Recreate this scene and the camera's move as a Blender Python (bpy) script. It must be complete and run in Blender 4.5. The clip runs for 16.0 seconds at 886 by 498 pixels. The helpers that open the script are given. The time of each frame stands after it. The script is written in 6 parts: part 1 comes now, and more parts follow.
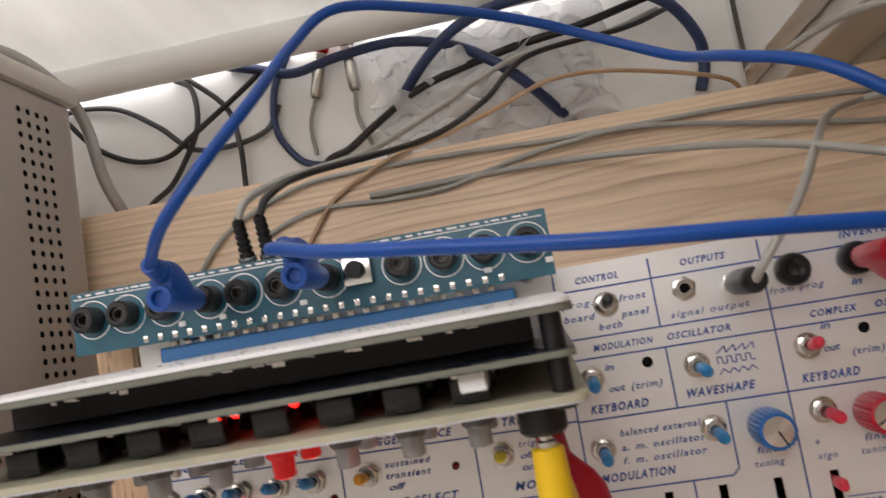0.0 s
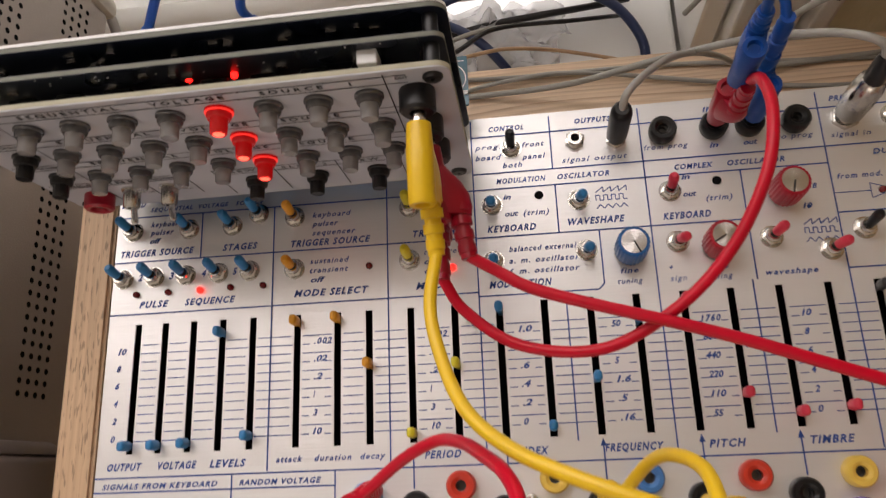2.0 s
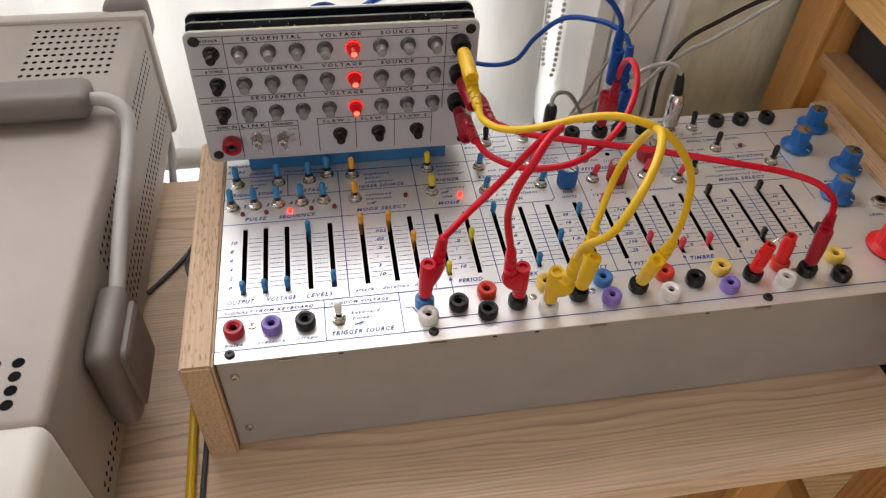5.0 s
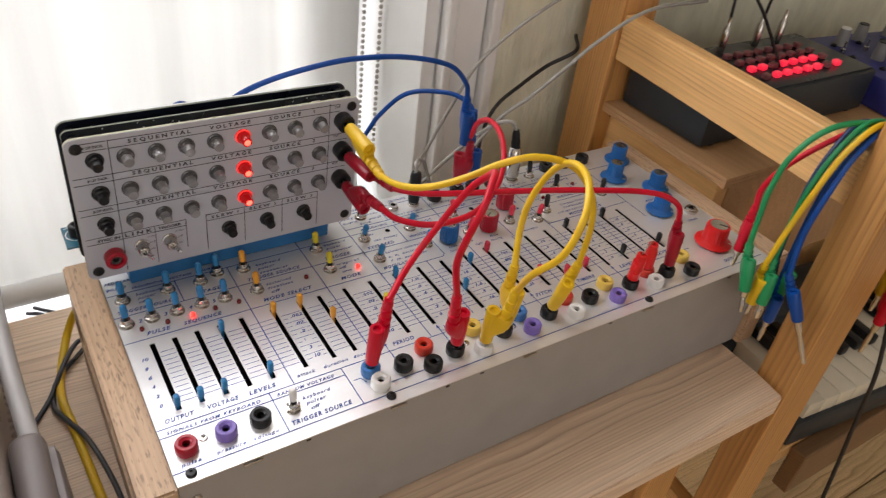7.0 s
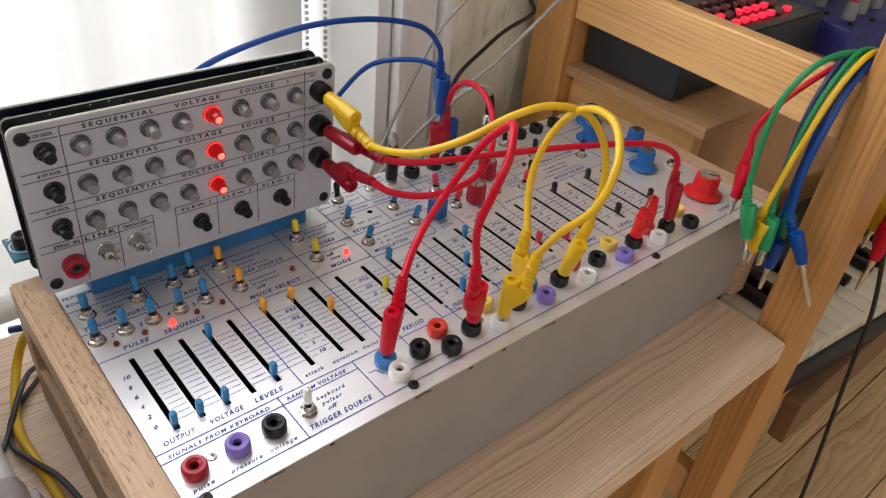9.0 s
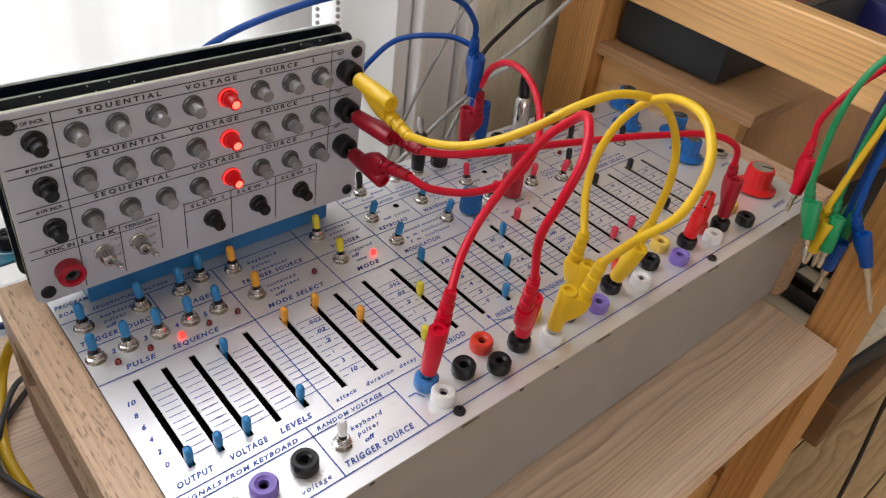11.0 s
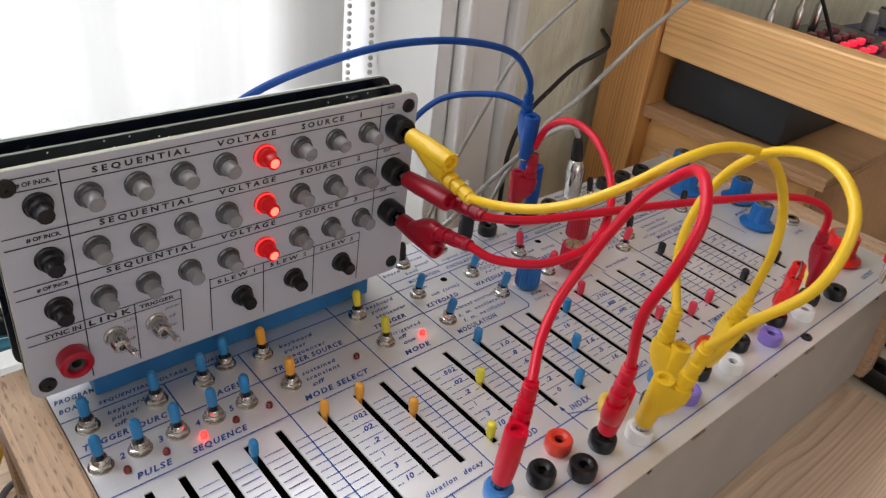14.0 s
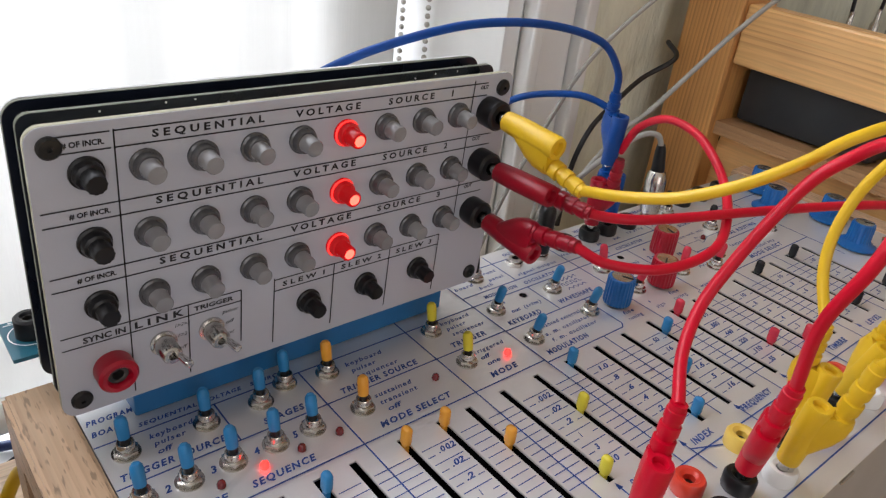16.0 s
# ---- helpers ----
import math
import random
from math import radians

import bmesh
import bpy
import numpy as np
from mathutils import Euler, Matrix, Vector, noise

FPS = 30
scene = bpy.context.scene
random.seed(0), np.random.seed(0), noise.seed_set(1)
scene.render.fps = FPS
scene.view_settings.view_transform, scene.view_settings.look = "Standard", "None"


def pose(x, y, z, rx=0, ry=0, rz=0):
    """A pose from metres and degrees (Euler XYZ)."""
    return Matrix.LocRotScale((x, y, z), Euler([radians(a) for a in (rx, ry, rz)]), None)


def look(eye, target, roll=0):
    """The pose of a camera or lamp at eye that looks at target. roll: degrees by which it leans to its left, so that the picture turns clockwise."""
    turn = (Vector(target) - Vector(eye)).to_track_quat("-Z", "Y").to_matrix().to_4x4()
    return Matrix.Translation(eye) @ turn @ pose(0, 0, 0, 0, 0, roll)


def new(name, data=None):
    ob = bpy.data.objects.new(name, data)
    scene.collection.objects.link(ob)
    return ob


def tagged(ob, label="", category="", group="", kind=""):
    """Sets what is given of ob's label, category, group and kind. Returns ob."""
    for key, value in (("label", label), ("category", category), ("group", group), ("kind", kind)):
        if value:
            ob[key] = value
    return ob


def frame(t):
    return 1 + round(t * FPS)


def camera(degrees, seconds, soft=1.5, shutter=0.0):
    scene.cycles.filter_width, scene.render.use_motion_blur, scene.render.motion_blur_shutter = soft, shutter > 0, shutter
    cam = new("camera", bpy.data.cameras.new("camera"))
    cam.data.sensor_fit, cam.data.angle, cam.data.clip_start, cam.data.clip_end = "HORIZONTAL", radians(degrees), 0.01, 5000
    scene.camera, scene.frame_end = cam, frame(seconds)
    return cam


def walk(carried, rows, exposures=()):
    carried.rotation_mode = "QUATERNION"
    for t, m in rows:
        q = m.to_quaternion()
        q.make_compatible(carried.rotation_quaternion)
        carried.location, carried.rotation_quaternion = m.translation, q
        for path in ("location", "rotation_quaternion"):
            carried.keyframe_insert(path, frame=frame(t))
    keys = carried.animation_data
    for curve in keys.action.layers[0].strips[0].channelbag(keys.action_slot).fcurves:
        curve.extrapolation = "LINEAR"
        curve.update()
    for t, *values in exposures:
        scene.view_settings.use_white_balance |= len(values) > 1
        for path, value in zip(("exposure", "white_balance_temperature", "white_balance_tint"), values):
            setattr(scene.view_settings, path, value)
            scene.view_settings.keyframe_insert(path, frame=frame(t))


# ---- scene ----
cam = camera(61.8, 16.0, soft=1.25, shutter=0.4)
PATH = [
    (0.0, (0.17364, 0.18454, 1.14759), (0.11175, 0.2374, 0.65426), -59.4),
    (0.5, (0.19714, 0.15838, 1.15015), (0.13938, 0.21768, 0.65705), -53.62),
    (1.0, (0.21141, 0.11476, 1.16066), (0.14852, 0.21251, 0.67436), -40.2),
    (1.5, (0.20972, 0.07541, 1.16216), (0.14013, 0.2012, 0.68327), -33.97),
    (2.0, (0.20068, 0.03867, 1.17639), (0.14413, 0.18093, 0.70041), -24.83),
    (2.5, (0.20147, -0.02087, 1.18082), (0.14877, 0.17271, 0.72283), -16.87),
    (3.0, (0.20213, -0.079, 1.18923), (0.16156, 0.14802, 0.74559), -10.94),
    (5.5, (0.03709, -0.27691, 1.20491), (0.14694, 0.07301, 0.86507), 4.56),
    (6.0, (0.00344, -0.26403, 1.19841), (0.16025, 0.0789, 0.87008), 6.29),
    (6.5, (-0.02188, -0.25598, 1.19328), (0.17872, 0.07785, 0.87972), 7.38),
    (7.0, (-0.03583, -0.25216, 1.18939), (0.20142, 0.07324, 0.89304), 7.62),
    (7.5, (-0.04526, -0.26017, 1.17017), (0.21622, 0.05631, 0.88474), 7.04),
    (8.0, (-0.0594, -0.24247, 1.16016), (0.21476, 0.06609, 0.87798), 6.4),
    (8.5, (-0.06165, -0.22074, 1.14975), (0.21672, 0.08045, 0.86375), 6.05),
    (9.0, (-0.06038, -0.20494, 1.1463), (0.219, 0.0898, 0.85463), 6.21),
    (11.5, (-0.04714, -0.13696, 1.12146), (0.23371, 0.14193, 0.81594), 7.87),
    (12.0, (-0.04465, -0.13031, 1.11814), (0.23433, 0.14969, 0.81192), 7.85),
    (12.5, (-0.04511, -0.125, 1.11376), (0.23505, 0.15887, 0.81222), 7.67),
    (13.0, (-0.04351, -0.12069, 1.11185), (0.24024, 0.16933, 0.81965), 7.39),
    (13.5, (-0.04321, -0.11094, 1.10432), (0.24635, 0.1871, 0.82625), 7.1),
    (14.0, (-0.03925, -0.09666, 1.09215), (0.25354, 0.2106, 0.82782), 6.56),
    (14.5, (-0.04039, -0.08268, 1.08428), (0.25474, 0.23089, 0.83017), 6.34),
    (15.0, (-0.0427, -0.06945, 1.07062), (0.25376, 0.24822, 0.82324), 6.45),
    (15.5, (-0.04546, -0.05806, 1.05949), (0.25132, 0.26204, 0.81564), 6.78),
    (16.0, (-0.04359, -0.04985, 1.04734), (0.25391, 0.2733, 0.80845), 6.96),
]
walk(cam, [(t, look(eye, target, roll)) for t, eye, target, roll in PATH],
     exposures=((0.0, -0.74, 6850, 18), (1.0, -0.80, 7050, 21), (2.0, -0.86, 7200, 21), (2.5, -0.84, 7100, 19), (3.0, -0.75, 6950, 18), (5.3, -0.58, 6650, 16), (9.0, -0.52, 6400, 16), (16.0, -0.48, 6150, 15)))
# END CAM
P = 0.85          # height of the console's faceplate
TABLE = 0.755     # height of the plank table
W, D = 0.4826, 0.2005

# ---- light ----
world = bpy.data.worlds.new("world")
scene.world = world
world.use_nodes = True
_n = world.node_tree.nodes
_sky = _n.new("ShaderNodeTexSky")
_sky.sky_type = "NISHITA"
_sky.sun_disc = False
_sky.sun_elevation = radians(40)
_sky.sun_rotation = radians(-20)
_n["Background"].inputs["Strength"].default_value = 0.12
world.node_tree.links.new(_sky.outputs[0], _n["Background"].inputs["Color"])


def area(name, m, sx, sy, watts, colour):
    data = bpy.data.lights.new(name, "AREA")
    data.shape, data.size, data.size_y, data.energy, data.color = "RECTANGLE", sx, sy, watts, colour
    ob = new(name, data)
    ob.matrix_world = m
    return ob


# daylight through the window, clear above the cut-short blind and spread by it below, and an added fill lamp behind the
# camera
area("window_daylight", look((-0.36, 0.505, 1.40), (-0.36, -1.0, 1.40)), 1.32, 1.38, 42, (0.98, 1.0, 0.995))
# unseen fill lamp, added to brighten surfaces that face the room
area("room_daylight", look((-0.5, -2.45, 1.40), (0.2, 0.2, 0.8)), 1.6, 1.4, 20, (1.0, 0.965, 0.93))

scene.view_settings.exposure = 0.0


# ---- materials ----
def material(name, colour, rough=0.5, metal=0.0, vary=0.12, scale=60.0, bump=0.0, bump_scale=400.0, stretch=(1, 1, 1), coat=0.0,
             trans=0.0, emit=None, power=0.0, spec=0.5, depth=0.001):
    m = bpy.data.materials.new(name)
    m.use_nodes = True
    nt = m.node_tree
    b = nt.nodes["Principled BSDF"]
    b.inputs["Roughness"].default_value = rough
    b.inputs["Metallic"].default_value = metal
    b.inputs["Coat Weight"].default_value = coat
    b.inputs["Specular IOR Level"].default_value = spec
    b.inputs["Transmission Weight"].default_value = trans
    tc = nt.nodes.new("ShaderNodeTexCoord")
    mp = nt.nodes.new("ShaderNodeMapping")
    mp.inputs["Scale"].default_value = stretch
    nt.links.new(tc.outputs["Object"], mp.inputs["Vector"])
    no = nt.nodes.new("ShaderNodeTexNoise")
    no.inputs["Scale"].default_value, no.inputs["Detail"].default_value = scale, 6
    nt.links.new(mp.outputs[0], no.inputs["Vector"])
    mix = nt.nodes.new("ShaderNodeMix")
    mix.data_type = "RGBA"
    c2 = tuple(c * (1 - 2 * vary) for c in colour)
    mix.inputs["A"].default_value, mix.inputs["B"].default_value = (*colour, 1), (*c2, 1)
    ramp = nt.nodes.new("ShaderNodeMapRange")
    ramp.inputs["From Min"].default_value, ramp.inputs["From Max"].default_value = 0.3, 0.75
    nt.links.new(no.outputs["Fac"], ramp.inputs["Value"])
    nt.links.new(ramp.outputs["Result"], mix.inputs["Factor"])
    nt.links.new(mix.outputs["Result"], b.inputs["Base Color"])
    # slow change of gloss: hand marks and dust
    n2 = nt.nodes.new("ShaderNodeTexNoise")
    n2.inputs["Scale"].default_value = scale * 0.3
    nt.links.new(mp.outputs[0], n2.inputs["Vector"])
    r2 = nt.nodes.new("ShaderNodeMapRange")
    r2.inputs["To Min"].default_value, r2.inputs["To Max"].default_value = max(0.02, rough - 0.08), min(1, rough + 0.1)
    nt.links.new(n2.outputs["Fac"], r2.inputs["Value"])
    nt.links.new(r2.outputs["Result"], b.inputs["Roughness"])
    if bump:
        n3 = nt.nodes.new("ShaderNodeTexNoise")
        n3.inputs["Scale"].default_value, n3.inputs["Detail"].default_value = bump_scale, 4
        nt.links.new(mp.outputs[0], n3.inputs["Vector"])
        bp = nt.nodes.new("ShaderNodeBump")
        bp.inputs["Strength"].default_value, bp.inputs["Distance"].default_value = bump, depth
        nt.links.new(n3.outputs["Fac"], bp.inputs["Height"])
        nt.links.new(bp.outputs["Normal"], b.inputs["Normal"])
    if emit:
        b.inputs["Emission Color"].default_value = (*emit, 1)
        b.inputs["Emission Strength"].default_value = power
    return m


def ringwood(name, light, dark, axis, pith, period, contrast=0.8, rough=0.45, sway=0.012, tone=0.25, pores=0.0, fold=None, boards=False):
    """Sawn timber: growth rings about a pith that runs along axis, each ring of its own strength, with fibre, pores and slow changes of tone.
    fold: the y at which two mirrored boards are glued; boards: every loose piece of the mesh is cut from another place of the trunk."""
    m = bpy.data.materials.new(name)
    m.use_nodes = True
    nt = m.node_tree
    b = nt.nodes["Principled BSDF"]

    def node(kind, op=None, *values, **plugs):
        n = nt.nodes.new("ShaderNode" + kind)
        if op:
            n.operation = op
        for i, v in enumerate(values):
            if isinstance(v, bpy.types.NodeSocket):
                nt.links.new(v, n.inputs[i])
            elif v is not None:
                n.inputs[i].default_value = v
        for k, v in plugs.items():
            if isinstance(v, bpy.types.NodeSocket):
                nt.links.new(v, n.inputs[k.replace("_", " ")])
            else:
                n.inputs[k.replace("_", " ")].default_value = v
        return n

    co = nt.nodes.new("ShaderNodeTexCoord").outputs["Object"]
    isl = None
    if boards:
        isl = nt.nodes.new("ShaderNodeNewGeometry").outputs["Random Per Island"]
        shift = node("VectorMath", "SCALE", (3.1, 0.35, 0.23))
        nt.links.new(isl, shift.inputs["Scale"])
        co = node("VectorMath", "ADD", co, shift.outputs[0]).outputs[0]
    if fold is not None:
        sep = node("SeparateXYZ", None, co)
        y = node("Math", "ABSOLUTE", node("Math", "SUBTRACT", sep.outputs[1], fold).outputs[0])
        y = node("Math", "SUBTRACT", fold, y.outputs[0])
        com = node("CombineXYZ", None, sep.outputs[0], y.outputs[0], sep.outputs[2])
        co = com.outputs[0]
    s1, s2, flat = [1.0] * 3, [1.0] * 3, [1.0] * 3
    s1[axis], s2[axis], flat[axis] = 0.22, 0.03, 0.0
    slow = node("VectorMath", "MULTIPLY", co, tuple(s1)).outputs[0]
    fine = node("VectorMath", "MULTIPLY", co, tuple(s2)).outputs[0]
    bend = node("TexNoise", None, slow, Scale=16.0, Detail=2.0)
    off = node("VectorMath", "SUBTRACT", bend.outputs["Color"], (0.5, 0.5, 0.5)).outputs[0]
    bent = node("VectorMath", "MULTIPLY_ADD", off, (sway * 2,) * 3, co).outputs[0]
    rel = node("VectorMath", "SUBTRACT", bent, tuple(pith)).outputs[0]
    rel = node("VectorMath", "MULTIPLY", rel, tuple(flat)).outputs[0]
    rad = node("VectorMath", "LENGTH", rel).outputs["Value"]
    rings = node("Math", "DIVIDE", rad, period).outputs[0]
    fr = node("Math", "FRACT", rings).outputs[0]
    which = nt.nodes.new("ShaderNodeTexWhiteNoise")
    which.noise_dimensions = "1D"
    nt.links.new(node("Math", "FLOOR", rings).outputs[0], which.inputs["W"])
    up = node("MapRange", None, fr, 0.25, 0.88, 0.0, 1.0)
    down = node("MapRange", None, fr, 0.88, 1.0, 1.0, 0.0)
    late = node("Math", "MULTIPLY", up.outputs[0], down.outputs[0]).outputs[0]
    late = node("Math", "POWER", late, 1.4).outputs[0]
    own = node("MapRange", None, which.outputs["Value"], 0.0, 1.0, 0.35, 1.0).outputs[0]
    patch = node("TexNoise", None, slow, Scale=22.0, Detail=3.0).outputs["Fac"]
    patch = node("MapRange", None, patch, 0.3, 0.7, 0.35, 1.0).outputs[0]
    f = node("Math", "MULTIPLY", late, own).outputs[0]
    f = node("Math", "MULTIPLY", f, patch).outputs[0]
    f = node("Math", "MULTIPLY", f, contrast).outputs[0]
    mix = nt.nodes.new("ShaderNodeMix")
    mix.data_type = "RGBA"
    mix.inputs["A"].default_value, mix.inputs["B"].default_value = (*light, 1), (*dark, 1)
    nt.links.new(f, mix.inputs["Factor"])
    fib = node("TexNoise", None, fine, Scale=520.0, Detail=3.0).outputs["Fac"]
    val = node("MapRange", None, fib, 0.25, 0.75, 0.84, 1.10).outputs[0]
    broad = node("TexNoise", None, slow, Scale=7.0, Detail=3.0).outputs["Fac"]
    val2 = node("MapRange", None, broad, 0.3, 0.7, 1.0 - tone, 1.0 + tone * 0.4).outputs[0]
    val = node("Math", "MULTIPLY", val, val2).outputs[0]
    if boards:
        val = node("Math", "MULTIPLY", val, node("MapRange", None, isl, 0.0, 1.0, 0.78, 1.12).outputs[0]).outputs[0]
    if pores:
        s3 = [1.0] * 3
        s3[axis] = 0.16
        pv = node("VectorMath", "MULTIPLY", co, tuple(s3)).outputs[0]
        pn = node("TexNoise", None, pv, Scale=900.0, Detail=1.0).outputs["Fac"]
        val = node("Math", "MULTIPLY", val, node("MapRange", None, pn, 0.60, 0.70, 1.0, 1.0 - pores).outputs[0]).outputs[0]
    mul = node("VectorMath", "SCALE", mix.outputs["Result"])
    nt.links.new(val, mul.inputs["Scale"])
    nt.links.new(mul.outputs[0], b.inputs["Base Color"])
    nt.links.new(node("MapRange", None, broad, 0.3, 0.7, rough - 0.06, rough + 0.1).outputs[0], b.inputs["Roughness"])
    bp = nt.nodes.new("ShaderNodeBump")
    bp.inputs["Strength"].default_value, bp.inputs["Distance"].default_value = 0.3, 0.0006
    nt.links.new(node("Math", "SUBTRACT", fib, f).outputs[0], bp.inputs["Height"])
    nt.links.new(bp.outputs["Normal"], b.inputs["Normal"])
    return m


M_PANEL = material("brushed_aluminium_faceplate", (0.83, 0.825, 0.82), 0.37, 0.60, 0.05, 40, 0.12, 900, (0.06, 1, 1))
M_CASE = material("grey_powder_coat", (0.40, 0.385, 0.365), 0.45, 0.25, 0.06, 30, 0.1, 1500)
M_INK = material("blue_silkscreen_ink", (0.028, 0.085, 0.34), 0.6, 0, 0.1, 300)
M_BLACKINK = material("black_silkscreen_ink", (0.015, 0.015, 0.018), 0.6, 0, 0.1, 300)
# near-black that stands for the shade inside slots, sockets, vents and peg holes
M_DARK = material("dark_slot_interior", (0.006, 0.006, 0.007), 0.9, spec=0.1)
M_CONTACT = material("dull_dark_contact", (0.10, 0.095, 0.09), 0.45, 0.8)
M_STEEL = material("nickel_plate", (0.62, 0.60, 0.56), 0.22, 1.0, 0.1, 200)
M_CHROME = material("plated_pin", (0.78, 0.77, 0.74), 0.15, 1.0, 0.08, 200)
M_SCREW = material("black_screw", (0.03, 0.03, 0.03), 0.35, 0.6)
M_SILVERCAP = material("spun_aluminium_cap", (0.72, 0.71, 0.70), 0.24, 1.0, 0.1, 120)
_b = M_SILVERCAP.node_tree.nodes["Principled BSDF"]
_b.inputs["Anisotropic"].default_value = 0.85
_t = M_SILVERCAP.node_tree.nodes.new("ShaderNodeTangent")
_t.direction_type, _t.axis = "RADIAL", "Z"
M_SILVERCAP.node_tree.links.new(_t.outputs[0], _b.inputs["Tangent"])
PLASTIC = {
    "black": material("black_plastic", (0.006, 0.006, 0.007), 0.36, 0, 0.1, 150, spec=0.4),
    "white": material("white_plastic", (0.80, 0.79, 0.76), 0.35, 0, 0.03, 90),
    "red": material("red_plastic", (0.40, 0.001, 0.018), 0.34, 0, 0.1, 90),
    "orange_red": material("orange_red_plastic", (0.66, 0.045, 0.02), 0.35, 0, 0.1, 90),
    "bright_red": material("bright_red_plastic", (0.72, 0.010, 0.012), 0.3, 0, 0.08, 90),
    "pink": material("pink_red_plastic", (0.66, 0.03, 0.065), 0.4, 0, 0.08, 90),
    "dark_red": material("dark_red_plastic", (0.30, 0.008, 0.02), 0.3, 0, 0.1, 90),
    "blue": material("sky_blue_plastic", (0.02, 0.22, 0.50), 0.38, 0, 0.08, 90),
    "knob_blue": material("strong_blue_plastic", (0.004, 0.115, 0.38), 0.32, 0, 0.08, 90),
    "jack_blue": material("mid_blue_plastic", (0.05, 0.20, 0.50), 0.35, 0, 0.08, 90),
    "yellow": material("cream_yellow_plastic", (0.80, 0.55, 0.10), 0.4, 0, 0.06, 90),
    "lime": material("lemon_yellow_plastic", (0.70, 0.60, 0.03), 0.4, 0, 0.06, 90),
    "amber": material("amber_plastic", (0.80, 0.36, 0.03), 0.4, 0, 0.06, 90),
    "purple": material("violet_plastic", (0.22, 0.15, 0.50), 0.35, 0, 0.08, 90),
    "grey": material("grey_plastic", (0.25, 0.25, 0.25), 0.45, 0, 0.08, 90),
}
CABLE = {
    "yellow": material("yellow_cable_pvc", (0.76, 0.48, 0.01), 0.38, 0, 0.06, 60, 0.05, 300),
    "red": material("red_cable_pvc", (0.58, 0.0, 0.019), 0.36, 0, 0.08, 60, 0.05, 300, spec=0.35),
    "dark_red": material("dark_red_moulding", (0.34, 0.0, 0.013), 0.34, 0, 0.1, 60, 0.05, 300),
    "blue": material("blue_cable_pvc", (0.001, 0.058, 0.29), 0.36, 0, 0.08, 60, 0.05, 300, spec=0.35),
    "green": material("green_cable_pvc", (0.005, 0.27, 0.09), 0.36, 0, 0.08, 60, 0.05, 300),
    "navy": material("navy_cable_pvc", (0.02, 0.04, 0.12), 0.4, 0, 0.1, 60, 0.05, 300),
    "black": material("black_cable_rubber", (0.014, 0.014, 0.016), 0.45, 0, 0.1, 60, 0.05, 300),
    "grey": material("grey_cable_pvc", (0.36, 0.35, 0.32), 0.42, 0, 0.08, 60, 0.05, 300),
    "dark_grey": material("dark_grey_cable_pvc", (0.055, 0.055, 0.058), 0.45, 0, 0.08, 60, 0.05, 300),
    "clear": material("clear_speaker_wire", (0.50, 0.33, 0.20), 0.3, 0, 0.1, 60),
}
M_SVPANEL = material("white_painted_module_panel", (0.485, 0.50, 0.55), 0.32, 0, 0.03, 30, 0.04, 900)
M_PCB = material("navy_black_solder_mask", (0.009, 0.013, 0.024), 0.28, 0, 0.2, 120)
M_POT = material("black_potentiometer_body", (0.014, 0.015, 0.016), 0.24, 0, 0.15, 120)
M_BOARDEDGE = material("grey_green_board_edge", (0.16, 0.165, 0.13), 0.6)
M_PCBEDGE = material("pale_board_edge", (0.42, 0.40, 0.29), 0.6)
M_PCBWHITE = material("white_solder_mask", (0.80, 0.80, 0.80), 0.4, 0, 0.05, 60)
M_TEAL = material("teal_solder_mask", (0.005, 0.10, 0.15), 0.3, 0, 0.15, 80, coat=0.3)
M_SOCKET = material("blue_card_socket", (0.02, 0.17, 0.42), 0.4, 0, 0.1, 60)
M_SHAFT = material("frosted_clear_shaft", (0.58, 0.575, 0.585), 0.22, 0, 0.08, 120, trans=0.6)
M_COLLAR = material("dark_clear_collar", (0.10, 0.10, 0.105), 0.16, 0, 0.2, 200, coat=0.3)
M_COLLAR_LIT = material("red_lit_collar", (0.35, 0.008, 0.01), 0.16, 0, 0.2, 200, coat=0.3, emit=(1.0, 0.008, 0.010), power=0.35)
M_SHAFT_LIT = material("lit_red_shaft", (0.55, 0.012, 0.014), 0.2, trans=0.4, emit=(1.0, 0.008, 0.010), power=0.22)
M_BUTTON_LIT = material("lit_red_button", (0.75, 0.1, 0.14), 0.3, emit=(1.0, 0.012, 0.05), power=1.1)
M_GLOW = material("red_light_in_shaft", (0.9, 0.1, 0.08), 0.3, emit=(1.0, 0.02, 0.015), power=2.2)
M_HOT = material("bright_core_of_light", (0.9, 0.3, 0.2), 0.3, emit=(1.0, 0.06, 0.035), power=6.0)
M_LED_ON = material("lit_red_led", (0.9, 0.1, 0.04), 0.3, emit=(1.0, 0.01, 0.008), power=9.0)
M_LED_OFF = material("dark_red_led", (0.16, 0.006, 0.008), 0.2, coat=0.4)
M_CHEEK = ringwood("oiled_light_oak", (0.62, 0.42, 0.26), (0.36, 0.20, 0.11), 1, (0.25, 0, 0.05), 0.0032, 0.45, 0.5, 0.006, 0.2, 0.45)
M_TABLE = ringwood("whitewashed_pine", (0.84, 0.64, 0.46), (0.42, 0.23, 0.14), 0, (0, 0.004, 0.718), 0.0022, 0.85, 0.5, 0.010, 0.12, fold=0.115)
M_PINE = ringwood("varnished_pine", (0.70, 0.36, 0.115), (0.27, 0.09, 0.022), 2, (-0.035, 0.012, 0), 0.0034, 0.85, 0.34, 0.006, 0.25)
M_PINE_Y = ringwood("varnished_pine_rail", (0.88, 0.52, 0.20), (0.50, 0.20, 0.055), 1, (-0.012, 0, 0.925), 0.0036, 0.75, 0.34, 0.007, 0.2)
